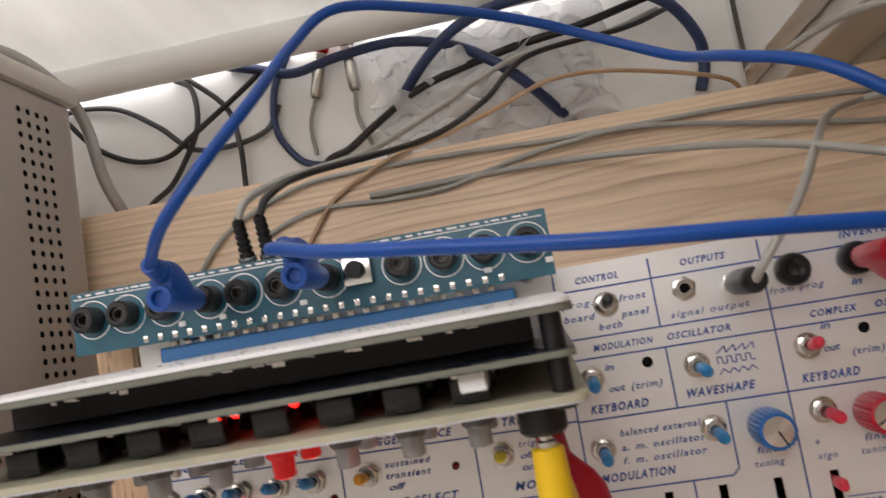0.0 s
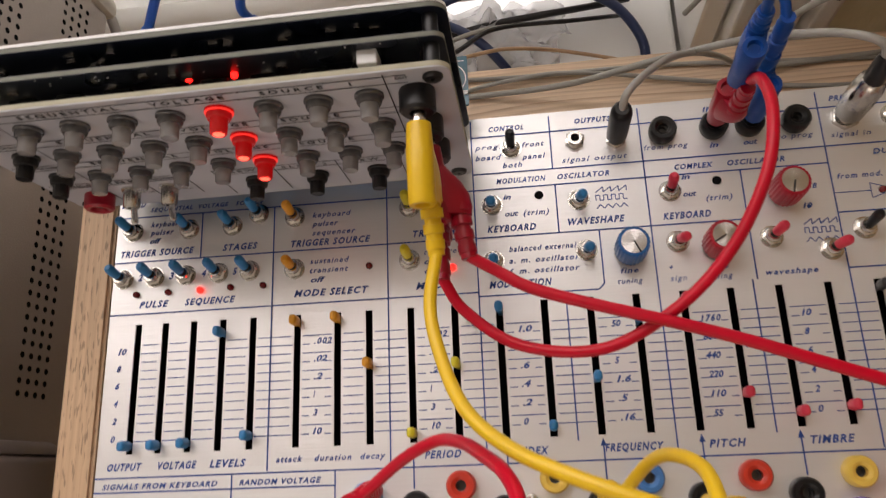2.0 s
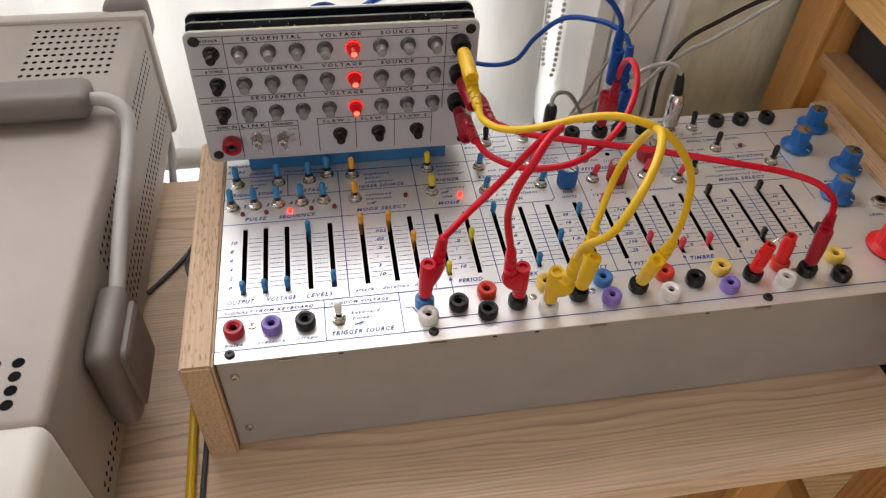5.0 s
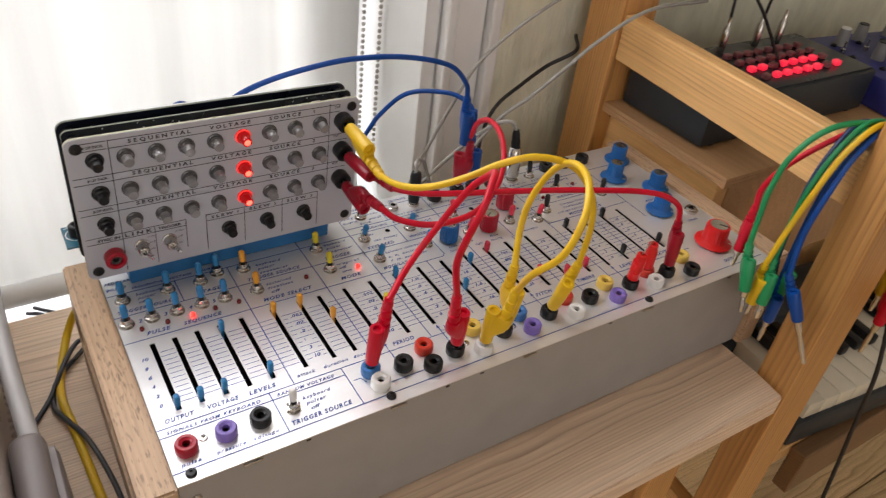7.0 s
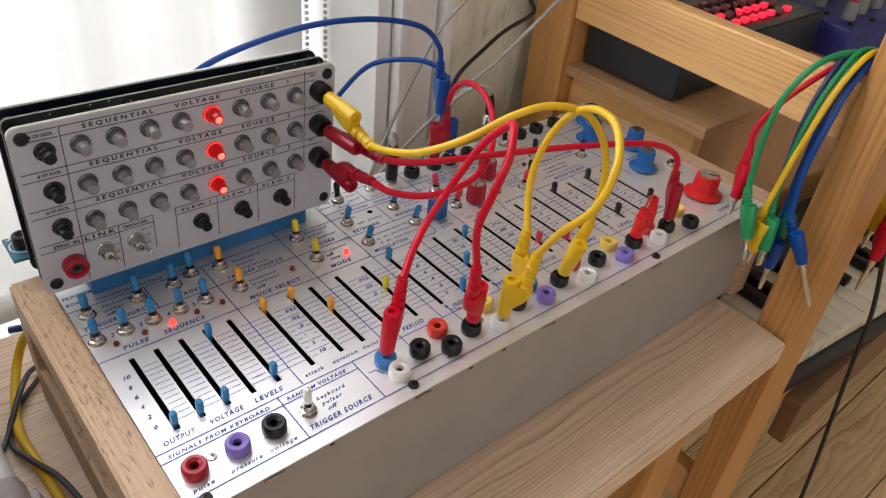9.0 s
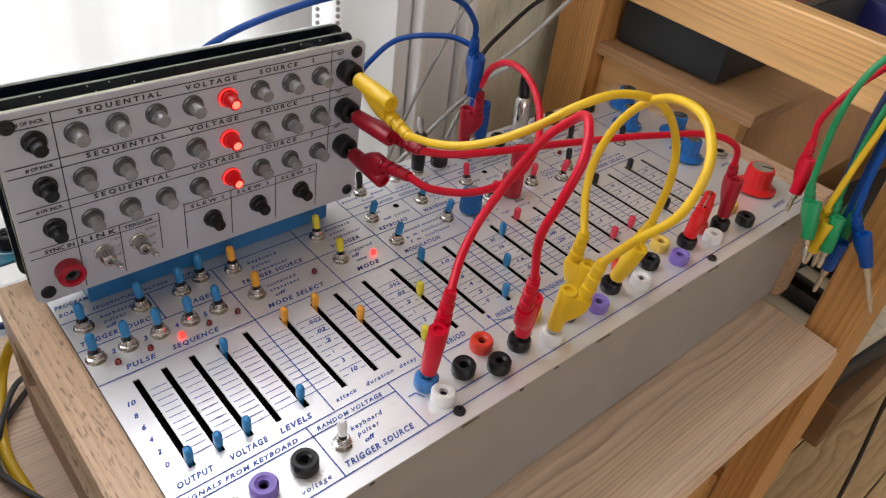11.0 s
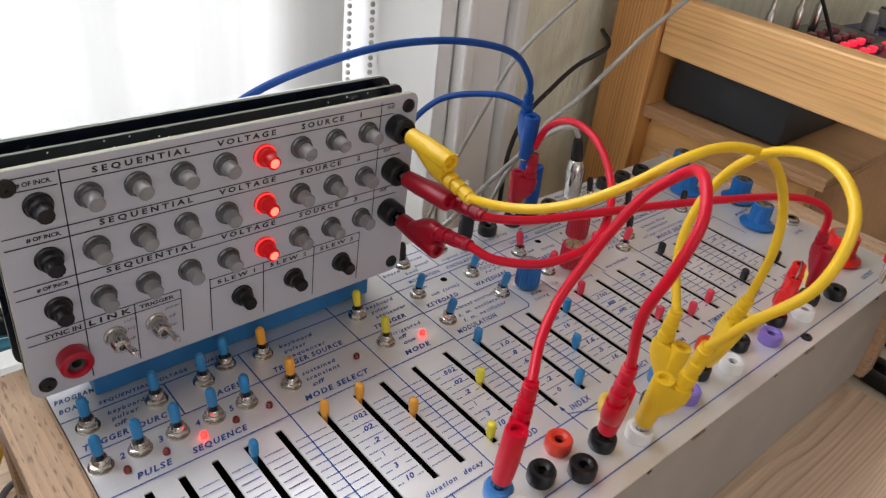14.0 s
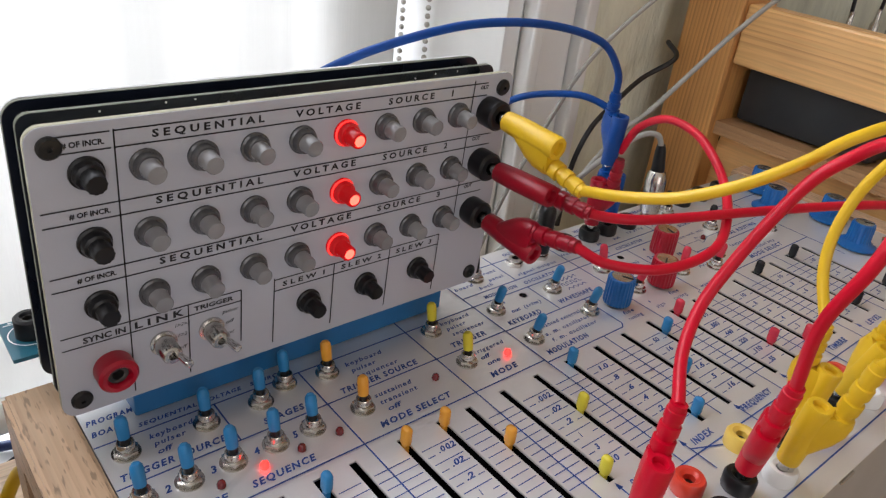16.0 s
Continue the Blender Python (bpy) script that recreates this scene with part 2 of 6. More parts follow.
M_PLY = ringwood("birch_plywood", (0.52, 0.30, 0.14), (0.34, 0.18, 0.075), 1, (0.2, 0, 0.6), 0.012, 0.4, 0.5, 0.02, 0.25)
M_FLOOR = ringwood("oak_floorboard", (0.93, 0.67, 0.37), (0.44, 0.24, 0.09), 0, (0, 0, -0.06), 0.011, 1.0, 0.32, 0.03, 0.3, 0.25, boards=True)
M_SILL = material("white_gloss_paint", (0.86, 0.86, 0.845), 0.3, 0, 0.04, 12)
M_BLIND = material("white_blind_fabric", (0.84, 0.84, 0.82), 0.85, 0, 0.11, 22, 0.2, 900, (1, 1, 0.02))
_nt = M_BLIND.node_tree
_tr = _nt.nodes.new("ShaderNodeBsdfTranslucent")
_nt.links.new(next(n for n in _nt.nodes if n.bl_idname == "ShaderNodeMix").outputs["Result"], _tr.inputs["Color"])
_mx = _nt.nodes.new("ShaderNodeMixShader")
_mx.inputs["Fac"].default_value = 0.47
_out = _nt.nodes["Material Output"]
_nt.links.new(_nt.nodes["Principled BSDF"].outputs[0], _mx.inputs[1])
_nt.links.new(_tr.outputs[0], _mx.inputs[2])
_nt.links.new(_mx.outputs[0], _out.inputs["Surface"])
M_WALL = material("pale_green_embossed_wallpaper", (0.83, 0.84, 0.68), 0.6, 0, 0.10, 55, 1.0, 70, (1, 1, 0.4), depth=0.004)
M_WHITEWALL = material("off_white_wall_paint", (0.72, 0.70, 0.66), 0.85, 0, 0.04, 6, 0.1, 300)
M_BEIGE = material("warm_grey_instrument_paint", (0.36, 0.315, 0.285), 0.42, 0, 0.05, 20, 0.25, 1100)
M_CREAM = material("cream_moulded_plastic", (0.58, 0.545, 0.49), 0.45, 0, 0.04, 20)
M_HANDLE = material("dark_taupe_moulded_plastic", (0.19, 0.16, 0.15), 0.42, 0, 0.06, 30, 0.1, 1500)
M_ARM = material("grey_enamelled_bar", (0.40, 0.385, 0.37), 0.4, 0, 0.04, 30)
M_BLACKBOX = material("dark_slate_enclosure", (0.022, 0.027, 0.032), 0.45, 0, 0.08, 60, 0.1, 900)
M_IVORY = material("ivory_key_plastic", (0.72, 0.66, 0.52), 0.3, 0, 0.05, 30)
M_BAG = material("crumpled_clear_polythene", (0.90, 0.91, 0.93), 0.16, 0, 0.03, 30, 0.6, 60, depth=0.004)
_nt = M_BAG.node_tree
_mx = _nt.nodes.new("ShaderNodeMixShader")
_mx.inputs["Fac"].default_value = 0.55
_nt.links.new(_nt.nodes["Principled BSDF"].outputs[0], _mx.inputs[1])
_nt.links.new(_nt.nodes.new("ShaderNodeBsdfTransparent").outputs[0], _mx.inputs[2])
_nt.links.new(_mx.outputs[0], _nt.nodes["Material Output"].inputs["Surface"])
M_BEAD = material("grey_blind_beads", (0.45, 0.43, 0.38), 0.4, 0, 0.1, 200)


# ---- mesh tools ----
def part(name, bm, mat, parent=None, label="", smooth=True, auto=40):
    me = bpy.data.meshes.new(name)
    bmesh.ops.recalc_face_normals(bm, faces=bm.faces)
    if smooth:
        for fc in bm.faces:
            fc.smooth = True
        for e in bm.edges:
            if len(e.link_faces) == 2 and e.calc_face_angle(0) > radians(auto):
                e.smooth = False
    bm.to_mesh(me)
    bm.free()
    me.materials.append(mat)
    ob = new(name, me)
    if parent:
        ob.parent = parent
    if label:
        ob["label"] = label
    return ob


def share(name, ob, m, parent, mat=None):
    """Another object on the same mesh (with its own parts)."""
    c = new(name, ob.data)
    c.matrix_basis = m
    c.parent = parent
    for k in ob.children:
        kk = new(k.name.split(".")[0], k.data)
        kk.matrix_basis, kk.parent = k.matrix_basis, c
        if "label" in k:
            kk["label"] = k["label"]
    if "label" in ob:
        c["label"] = ob["label"]
    return c


def empty(name, m=None):
    e = new(name)
    if m:
        e.matrix_basis = m
    return e


def box(bm, x0, y0, z0, x1, y1, z1, bevel=0.0, seg=2):
    r = bmesh.ops.create_cube(bm, size=1.0)
    vs = r["verts"]
    bmesh.ops.scale(bm, vec=(x1 - x0, y1 - y0, z1 - z0), verts=vs)
    bmesh.ops.translate(bm, vec=((x0 + x1) / 2, (y0 + y1) / 2, (z0 + z1) / 2), verts=vs)
    if bevel:
        es = list({e for v in vs for e in v.link_edges})
        bmesh.ops.bevel(bm, geom=es, offset=bevel, segments=seg, affect="EDGES", profile=0.5)
    return bm


def boxed(*a, **k):
    return box(bmesh.new(), *a, **k)


def lathe(bm, prof, seg=24, m=None, wave=0.0):
    """Turn a profile of (radius, height) about z; a radius of 0 closes the end. wave: knurl depth on alternate columns."""
    rings = []
    for r, z in prof:
        if r < 1e-7:
            rings.append([bm.verts.new((0, 0, z))])
        else:
            rings.append([bm.verts.new(((r - (wave if i % 2 and wave and r > 0.002 else 0)) * math.cos(2 * math.pi * i / seg),
                                        (r - (wave if i % 2 and wave and r > 0.002 else 0)) * math.sin(2 * math.pi * i / seg), z)) for i in range(seg)])
    for a, b in zip(rings[:-1], rings[1:]):
        for i in range(seg):
            j = (i + 1) % seg
            if len(a) == 1 and len(b) > 1:
                bm.faces.new((a[0], b[i], b[j]))
            elif len(b) == 1 and len(a) > 1:
                bm.faces.new((a[i], a[j], b[0]))
            elif len(a) > 1:
                bm.faces.new((a[i], a[j], b[j], b[i]))
    if m:
        bmesh.ops.transform(bm, matrix=m, verts=[v for r in rings for v in r])
    return bm


def turned(prof, seg=24, m=None, wave=0.0):
    return lathe(bmesh.new(), prof, seg, m, wave)


def spline(pts, per=8):
    p = [Vector(q) for q in pts]
    p = [2 * p[0] - p[1]] + p + [2 * p[-1] - p[-2]]
    out = []
    for i in range(1, len(p) - 2):
        a, b, c, d = p[i - 1:i + 3]
        for k in range(per):
            t = k / per
            out.append(0.5 * ((2 * b) + (c - a) * t + (2 * a - 5 * b + 4 * c - d) * t * t + (3 * b - a - 3 * c + d) * t ** 3))
    out.append(p[-2])
    return out


def tube(pts, r, seg=10, per=8, bm=None, taper=None):
    bm = bm or bmesh.new()
    line = spline(pts, per) if per else [Vector(q) for q in pts]
    rings, nrm = [], None
    for i, c in enumerate(line):
        t = (line[min(i + 1, len(line) - 1)] - line[max(i - 1, 0)]).normalized()
        if nrm is None:
            nrm = t.orthogonal().normalized()
        nrm = (nrm - t * nrm.dot(t)).normalized()
        bn = t.cross(nrm)
        rr = r if taper is None else r * (1 + (taper - 1) * i / (len(line) - 1))
        rings.append([bm.verts.new(c + rr * (math.cos(2 * math.pi * k / seg) * nrm + math.sin(2 * math.pi * k / seg) * bn)) for k in range(seg)])
    for a, b in zip(rings[:-1], rings[1:]):
        for k in range(seg):
            bm.faces.new((a[k], a[(k + 1) % seg], b[(k + 1) % seg], b[k]))
    bm.faces.new(rings[0])
    bm.faces.new(rings[-1])
    return bm


def along(origin, way, twist=None):
    """A frame whose z runs along way; x leans towards twist."""
    z = Vector(way).normalized()
    t = Vector(twist) if twist else z.orthogonal()
    x = (t - z * t.dot(z)).normalized()
    y = z.cross(x)
    m = Matrix((x, y, z)).transposed().to_4x4()
    m.translation = Vector(origin)
    return m


def rounded_plate(w0, h0, w1, h1, z0, z1, r, seg=5):
    bm = bmesh.new()
    pts = []
    for cx, cy, a0 in ((w1 - r, h1 - r, 0), (w0 + r, h1 - r, 90), (w0 + r, h0 + r, 180), (w1 - r, h0 + r, 270)):
        for k in range(seg + 1):
            a = radians(a0 + 90 * k / seg)
            pts.append((cx + r * math.cos(a), cy + r * math.sin(a)))
    lo = [bm.verts.new((x, y, z0)) for x, y in pts]
    hi = [bm.verts.new((x, y, z1)) for x, y in pts]
    bm.faces.new(hi)
    bm.faces.new(lo[::-1])
    for i in range(len(pts)):
        j = (i + 1) % len(pts)
        bm.faces.new((lo[i], lo[j], hi[j], hi[i]))
    return bm


def lettering(text, x, y, width, height, mat, parent, z=0.0, shear=0.25, name="lettering", bold=0.0, align="LEFT", spacing=1.0):
    """Words of a given width and capital height, printed on the plane z of their thing."""
    cu = bpy.data.curves.new(name, "FONT")
    cu.body, cu.shear, cu.size, cu.extrude = text, shear, 1.0, 0.0
    cu.offset = bold
    cu.space_character = spacing
    cu.resolution_u = 2
    tmp = bpy.data.objects.new(name, cu)
    scene.collection.objects.link(tmp)
    dg = bpy.context.evaluated_depsgraph_get()
    me = bpy.data.meshes.new_from_object(tmp.evaluated_get(dg))
    bpy.data.objects.remove(tmp)
    xs = [v.co.x for v in me.vertices]
    x0, x1 = min(xs), max(xs)
    sx = width / max(1e-6, x1 - x0)
    sy = height / 0.70
    if text == "1":
        sx *= 0.42
    off = x if align == "LEFT" else x - width / 2
    for v in me.vertices:
        v.co = (off + (v.co.x - x0) * sx, y + v.co.y * sy, z)
    me.materials.clear()
    me.materials.append(mat)
    ob = new(name, me)
    ob.parent = parent
    return ob


def strokes(segs, w, z, mat, parent, name, label=""):
    """Printed rules: each (x0, y0, x1, y1) a thin raised strip of width w."""
    bm = bmesh.new()
    for x0, y0, x1, y1 in segs:
        d = Vector((x1 - x0, y1 - y0, 0))
        n = Vector((-d.y, d.x, 0)).normalized() * w / 2
        a, b = Vector((x0, y0, z)), Vector((x1, y1, z))
        bm.faces.new([bm.verts.new(q) for q in (a - n, b - n, b + n, a + n)])
    return part(name, bm, mat, parent, label, smooth=False)


# ---- the room ----
def structure(name, bm, mat, label, category="", smooth=False):
    ob = part(name, bm, mat, smooth=smooth)
    return tagged(ob, label, category or name.split("_")[0], kind="structure")


bm = bmesh.new()
for i in range(21):   # floorboards run along the window wall
    box(bm, -1.38, -2.64 + i * 0.14, -0.02, 1.89, -2.64 + i * 0.14 + 0.1375, 0.0, 0.002, 1)
structure("floor", bm, M_FLOOR, "oak plank floor with warm varnish", "floor")
bm = bmesh.new()
box(bm, -1.4, -2.7, -0.06, 1.9, 0.6, -0.022)
structure("subfloor", bm, M_WHITEWALL, "plain base beneath the floorboards", "floor")

# window wall: papered part beside the window, wall under the sill and over the opening
bm = bmesh.new()
box(bm, 0.395, 0.315, 0.0, 1.9, 0.52, 2.5)
structure("wall_north", bm, M_WALL, "wall with pale green embossed wallpaper beside the window", "wall")
bm = bmesh.new()
box(bm, -1.4, 0.315, 0.0, 0.393, 0.52, 0.655)
box(bm, -1.4, 0.315, 2.10, 0.393, 0.52, 2.5)
box(bm, -1.4, 0.315, 0.657, -1.05, 0.52, 2.098)
structure("wall_window_surround", bm, M_WHITEWALL, "white wall below and above the window", "wall")
structure("wall_south", boxed(-1.4, -2.75, 0, 1.9, -2.65, 2.5), M_WHITEWALL, "plain off-white wall", "wall")
structure("wall_west", boxed(-1.45, -2.65, 0, -1.4, 0.52, 2.5), M_WHITEWALL, "plain off-white wall", "wall")
structure("wall_east", boxed(1.9, -2.65, 0, 1.95, 0.52, 2.5), M_WHITEWALL, "plain off-white wall", "wall")
structure("ceiling", boxed(-1.45, -2.75, 2.5, 1.95, 0.52, 2.56), M_WHITEWALL, "plain white ceiling", "ceiling")

# window: sill, reveal, architrave with its mouldings, pane behind the blind
win = empty("window_1", pose(-0.3, 0.42, 0.66))
tagged(win, "white painted window frame with deep sill and moulded architrave", "window", kind="structure")


def wpart(name, bm, mat, label=""):
    ob = part(name, bm, mat, win, label, smooth=False)
    ob.matrix_parent_inverse = win.matrix_basis.inverted()
    return ob


SILL = 0.672
wpart("window_sill", boxed(-1.05, 0.286, 0.657, 0.322, 0.52, SILL, 0.004), M_SILL, "white gloss window sill")
bm = bmesh.new()
for x0, x1, y0 in ((0.322, 0.337, 0.312), (0.339, 0.349, 0.300), (0.351, 0.384, 0.305), (0.386, 0.398, 0.296), (0.400, 0.408, 0.308)):
    box(bm, x0, y0, 0.62, x1, 0.3145, 2.16, 0.002)
wpart("architrave", bm, M_SILL, "white moulded timber architrave")
wpart("reveal", boxed(0.324, 0.3155, SILL, 0.394, 0.5195, 2.098), M_SILL)
wpart("window_frame", boxed(0.270, 0.455, SILL, 0.3235, 0.50, 2.09, 0.004), M_SILL)

# blind, cut short above the view to let more window light in: gently folded fabric on an added top rod, with a round
# bottom bar, and its bead chain
blind = empty("window_blind", pose(-0.3, 0.425, 0.69))
tagged(blind, "white translucent fabric blind with round bottom bar, cut short out of view", "blind")
bm = bmesh.new()
cols = 150
levels = ((0.70, 0.12), (0.76, 0.45), (0.86, 0.85), (1.0, 1.0), (1.22, 1.0))   # folds open out above the bar
grid = [[None] * (cols + 1) for _ in levels]
for j, (z, amp) in enumerate(levels):
    for i in range(cols + 1):
        x = -1.02 + 1.325 * i / cols
        y = 0.395 + 0.023 * min(1.0, (z - 0.70) / 0.1) + amp * (0.009 * math.sin(x * 31) + 0.006 * math.sin(x * 73 + 1.3) + 0.012 * max(0, math.sin(x * 12.5 + 0.7)) ** 8)
        grid[j][i] = bm.verts.new((x, y, z))
for j in range(len(levels) - 1):
    for i in range(cols):
        bm.faces.new((grid[j][i], grid[j][i + 1], grid[j + 1][i + 1], grid[j + 1][i]))
geo = bmesh.ops.extrude_face_region(bm, geom=bm.faces[:])
bmesh.ops.translate(bm, vec=(0, 0.0012, 0), verts=[v for v in geo["geom"] if isinstance(v, bmesh.types.BMVert)])
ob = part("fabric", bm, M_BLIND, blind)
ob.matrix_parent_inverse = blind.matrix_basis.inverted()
ob = part("bottom_bar", tube([(-1.02, 0.388, 0.700), (0.05, 0.386, 0.699), (0.3, 0.388, 0.700)], 0.0115, 16, 4), M_SILL, blind, "round white bottom bar")
ob.matrix_parent_inverse = blind.matrix_basis.inverted()

# unseen rod, added to carry the shortened fabric
ob = part("top_rod", tube([(-1.05, 0.418, 1.224), (0.0, 0.418, 1.224), (0.322, 0.418, 1.224)], 0.006, 12, 4), M_SILL, blind, "added white top rod, out of view")
ob.matrix_parent_inverse = blind.matrix_basis.inverted()

chain = empty("bead_chain", pose(0.322, 0.405, 0.76))
tagged(chain, "looped grey plastic bead chain of the blind", "chain")
proto = None
for k, (cx, cy) in enumerate(((0.311, 0.413), (0.318, 0.391))):
    for i in range(95):
        z = 0.772 + i * 0.0062
        x = cx
        if z < 0.79:
            x = 0.3145 + (cx - 0.3145) * math.sqrt(max(0.0, 1 - ((0.79 - z) / 0.02) ** 2))
        if proto is None:
            bm = bmesh.new()
            bmesh.ops.create_icosphere(bm, subdivisions=2, radius=0.0022)
            proto = part("bead", bm, M_BEAD, chain)
            proto.matrix_parent_inverse = chain.matrix_basis.inverted()
            proto.matrix_basis = Matrix.Translation((x, cy, z))
        else:
            c = new("bead", proto.data)
            c.parent, c.matrix_parent_inverse = chain, chain.matrix_basis.inverted()
            c.matrix_basis = Matrix.Translation((x, cy, z))


# ---- plank table ----
table = empty("plank_table", pose(0.1, 0.1, 0.0))
tagged(table, "pale whitewashed pine plank table carrying the instruments", "table")


def tpart(name, bm, mat, label="", own=None):
    ob = part(name, bm, mat, own or table, label, smooth=False)
    if own is None:
        ob.matrix_parent_inverse = table.matrix_basis.inverted()
    return ob


bm = bmesh.new()   # top with the notch that clears the shelving post
pts = [(-0.62, -0.066), (0.469, -0.066), (0.4725, -0.0315), (0.469, -0.0315), (0.469, 0.282), (-0.62, 0.282)]
lo = [bm.verts.new((x, y, TABLE - 0.022)) for x, y in pts]
hi = [bm.verts.new((x, y, TABLE)) for x, y in pts]
bm.faces.new(hi)
bm.faces.new(lo[::-1])
for i in range(len(pts)):
    j = (i + 1) % len(pts)
    bm.faces.new((lo[i], lo[j], hi[j], hi[i]))
bmesh.ops.bevel(bm, geom=bm.edges[:], offset=0.0016, segments=2, affect="EDGES")
tpart("tabletop", bm, M_TABLE)
tpart("leg", boxed(0.36, -0.045, 0.0, 0.40, -0.005, TABLE - 0.0225, 0.002), M_PINE)
tpart("leg", boxed(-0.6, -0.045, 0.0, -0.56, -0.005, TABLE - 0.0225, 0.002), M_PINE)
tpart("leg", boxed(0.36, 0.22, 0.0, 0.40, 0.26, TABLE - 0.0225, 0.002), M_PINE)
tpart("leg", boxed(-0.6, 0.22, 0.0, -0.56, 0.26, TABLE - 0.0225, 0.002), M_PINE)
tpart("bolt", turned([(0, 0), (0.004, 0), (0.0045, 0.002), (0, 0.0035)], 14, pose(0.404, -0.025, 0.70, 0, 90, 0)), M_STEEL, "small steel bolt head")


# ---- the synthesizer console ----
H = P - TABLE
console = empty("synthesizer_console", pose(0, 0, TABLE))
tagged(console, "aluminium-faced synthesizer with blue lettering and light oak cheeks", "synthesizer")
SLOT_X = [0.0152, 0.0287, 0.0427, 0.0570, 0.0717, 0.0930, 0.1120, 0.1267] + [0.146 + 0.0201 * i for i in range(14)]
SLOT_Y0, SLOT_Y1, SLOT_W = 0.0500, 0.1095, 0.0032

# faceplate with its slider slots cut through
bm = bmesh.new()
T = 0.0008
xs = [0.0]
for x in SLOT_X:
    xs += [x - SLOT_W / 2, x + SLOT_W / 2]
xs.append(W)
ys = [-0.0005, SLOT_Y0, SLOT_Y1, D]
top = {}
for z in (H, H - T):
    for i, x in enumerate(xs):
        for j, y in enumerate(ys):
            top[i, j, z] = bm.verts.new((x, y, z))
hole = lambda i, j: j == 1 and i % 2 == 1
nx, ny = len(xs) - 1, 3
for i in range(nx):
    for j in range(ny):
        if hole(i, j):
            for a, b in (((i, j), (i + 1, j)), ((i + 1, j), (i + 1, j + 1)), ((i + 1, j + 1), (i, j + 1)), ((i, j + 1), (i, j))):
                bm.faces.new((top[a[0], a[1], H], top[b[0], b[1], H], top[b[0], b[1], H - T], top[a[0], a[1], H - T]))
        else:
            bm.faces.new([top[i + a, j + b, H] for a, b in ((0, 0), (1, 0), (1, 1), (0, 1))])
            bm.faces.new([top[i + a, j + b, H - T] for a, b in ((0, 0), (0, 1), (1, 1), (1, 0))])
for i in range(nx):
    for j in (0, ny):
        bm.faces.new((top[i, j, H], top[i + 1, j, H], top[i + 1, j, H - T], top[i, j, H - T]))
for j in range(ny):
    for i in (0, nx):
        bm.faces.new((top[i, j, H], top[i, j + 1, H], top[i, j + 1, H - T], top[i, j, H - T]))
part("faceplate", bm, M_PANEL, console, "brushed aluminium faceplate with blue print", smooth=False)
# added black trough and walls, so the slots read as dark as their shade
part("slot_well", boxed(0.006, 0.046, H - 0.022, W - 0.055, 0.113, H - 0.020), M_DARK, console, "added black trough for the shade in the slider slots", smooth=False)
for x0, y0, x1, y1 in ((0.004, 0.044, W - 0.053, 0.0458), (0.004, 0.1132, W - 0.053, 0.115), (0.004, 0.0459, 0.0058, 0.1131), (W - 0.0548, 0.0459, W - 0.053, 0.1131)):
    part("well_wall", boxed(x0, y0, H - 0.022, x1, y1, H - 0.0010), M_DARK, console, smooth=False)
bm = bmesh.new()
box(bm, 0.0, 0.0015, 0.002, W, 0.0035, H - 0.0022, 0.0006)
box(bm, 0.0, D - 0.004, 0.002, W, D - 0.002, H - 0.0022, 0.0006)
box(bm, 0.0, 0.0036, 0.002, W, D - 0.0042, 0.004)
part("case", bm, M_CASE, console, "grey coated sheet metal case", smooth=False)
# oak cheeks with a hand hole
for nm, x0, x1, hand in (("cheek", -0.0195, -0.0006, True), ("cheek", W + 0.0006, W + 0.0195, False)):
    bm = bmesh.new()
    yb, yf = D + 0.006, -0.004
    outer = [(yf, 0.0), (yb, 0.0), (yb, H + 0.002), (yf, H + 0.002)]
    inner = [(0.026, 0.044), (yb - 0.022, 0.044), (yb - 0.022, H - 0.020), (0.026, H - 0.020)]
    vo = {(k, x): bm.verts.new((x, *outer[k])) for k in range(4) for x in (x0, x1)}
    vi = {(k, x): bm.verts.new((x, *inner[k])) for k in range(4) for x in (x0, x1)} if hand else {}
    for k in range(4):
        q = (k + 1) % 4
        bm.faces.new((vo[k, x0], vo[q, x0], vo[q, x1], vo[k, x1]))
        if hand:
            bm.faces.new((vi[k, x0], vi[k, x1], vi[q, x1], vi[q, x0]))
            for x in (x0, x1):
                bm.faces.new((vo[k, x], vo[q, x], vi[q, x], vi[k, x]))
    if not hand:
        for x in (x0, x1):
            bm.faces.new([vo[k, x] for k in range(4)])
    bmesh.ops.recalc_face_normals(bm, faces=bm.faces)
    bmesh.ops.bevel(bm, geom=[e for e in bm.edges if e.calc_face_angle(0) > 1], offset=0.0015, segments=2, affect="EDGES")
    part(nm, bm, M_CHEEK, console, "oiled light oak end cheek", smooth=False)

# proto parts, then shared meshes
jack_protos = {}


def jack(colour, x, y, r=0.0062, h=0.0067, owner=None, z=H):
    key = (colour, r)
    m = pose(x, y, z)
    if key not in jack_protos:
        body = part("banana_socket", turned([(r * 0.96, 0), (r, 0.0008), (r, h - 0.0012), (r * 0.88, h), (r * 0.62, h), (r * 0.52, h - 0.0007), (0.0023, h - 0.0011),
                                             (0.0023, 0.0006), (0, 0.0006)], 28), PLASTIC[colour], owner or console, colour.replace("_", " ") + " banana socket")
        part("contact", turned([(0.00225, 0.0008), (0.00225, h - 0.0036), (0.0018, h - 0.0036), (0.0018, 0.001), (0, 0.001)], 16), M_CONTACT, body, "dull metal contact sleeve")
        body.matrix_basis = m
        jack_protos[key] = body
        return body
    return share("banana_socket", jack_protos[key], m, owner or console)


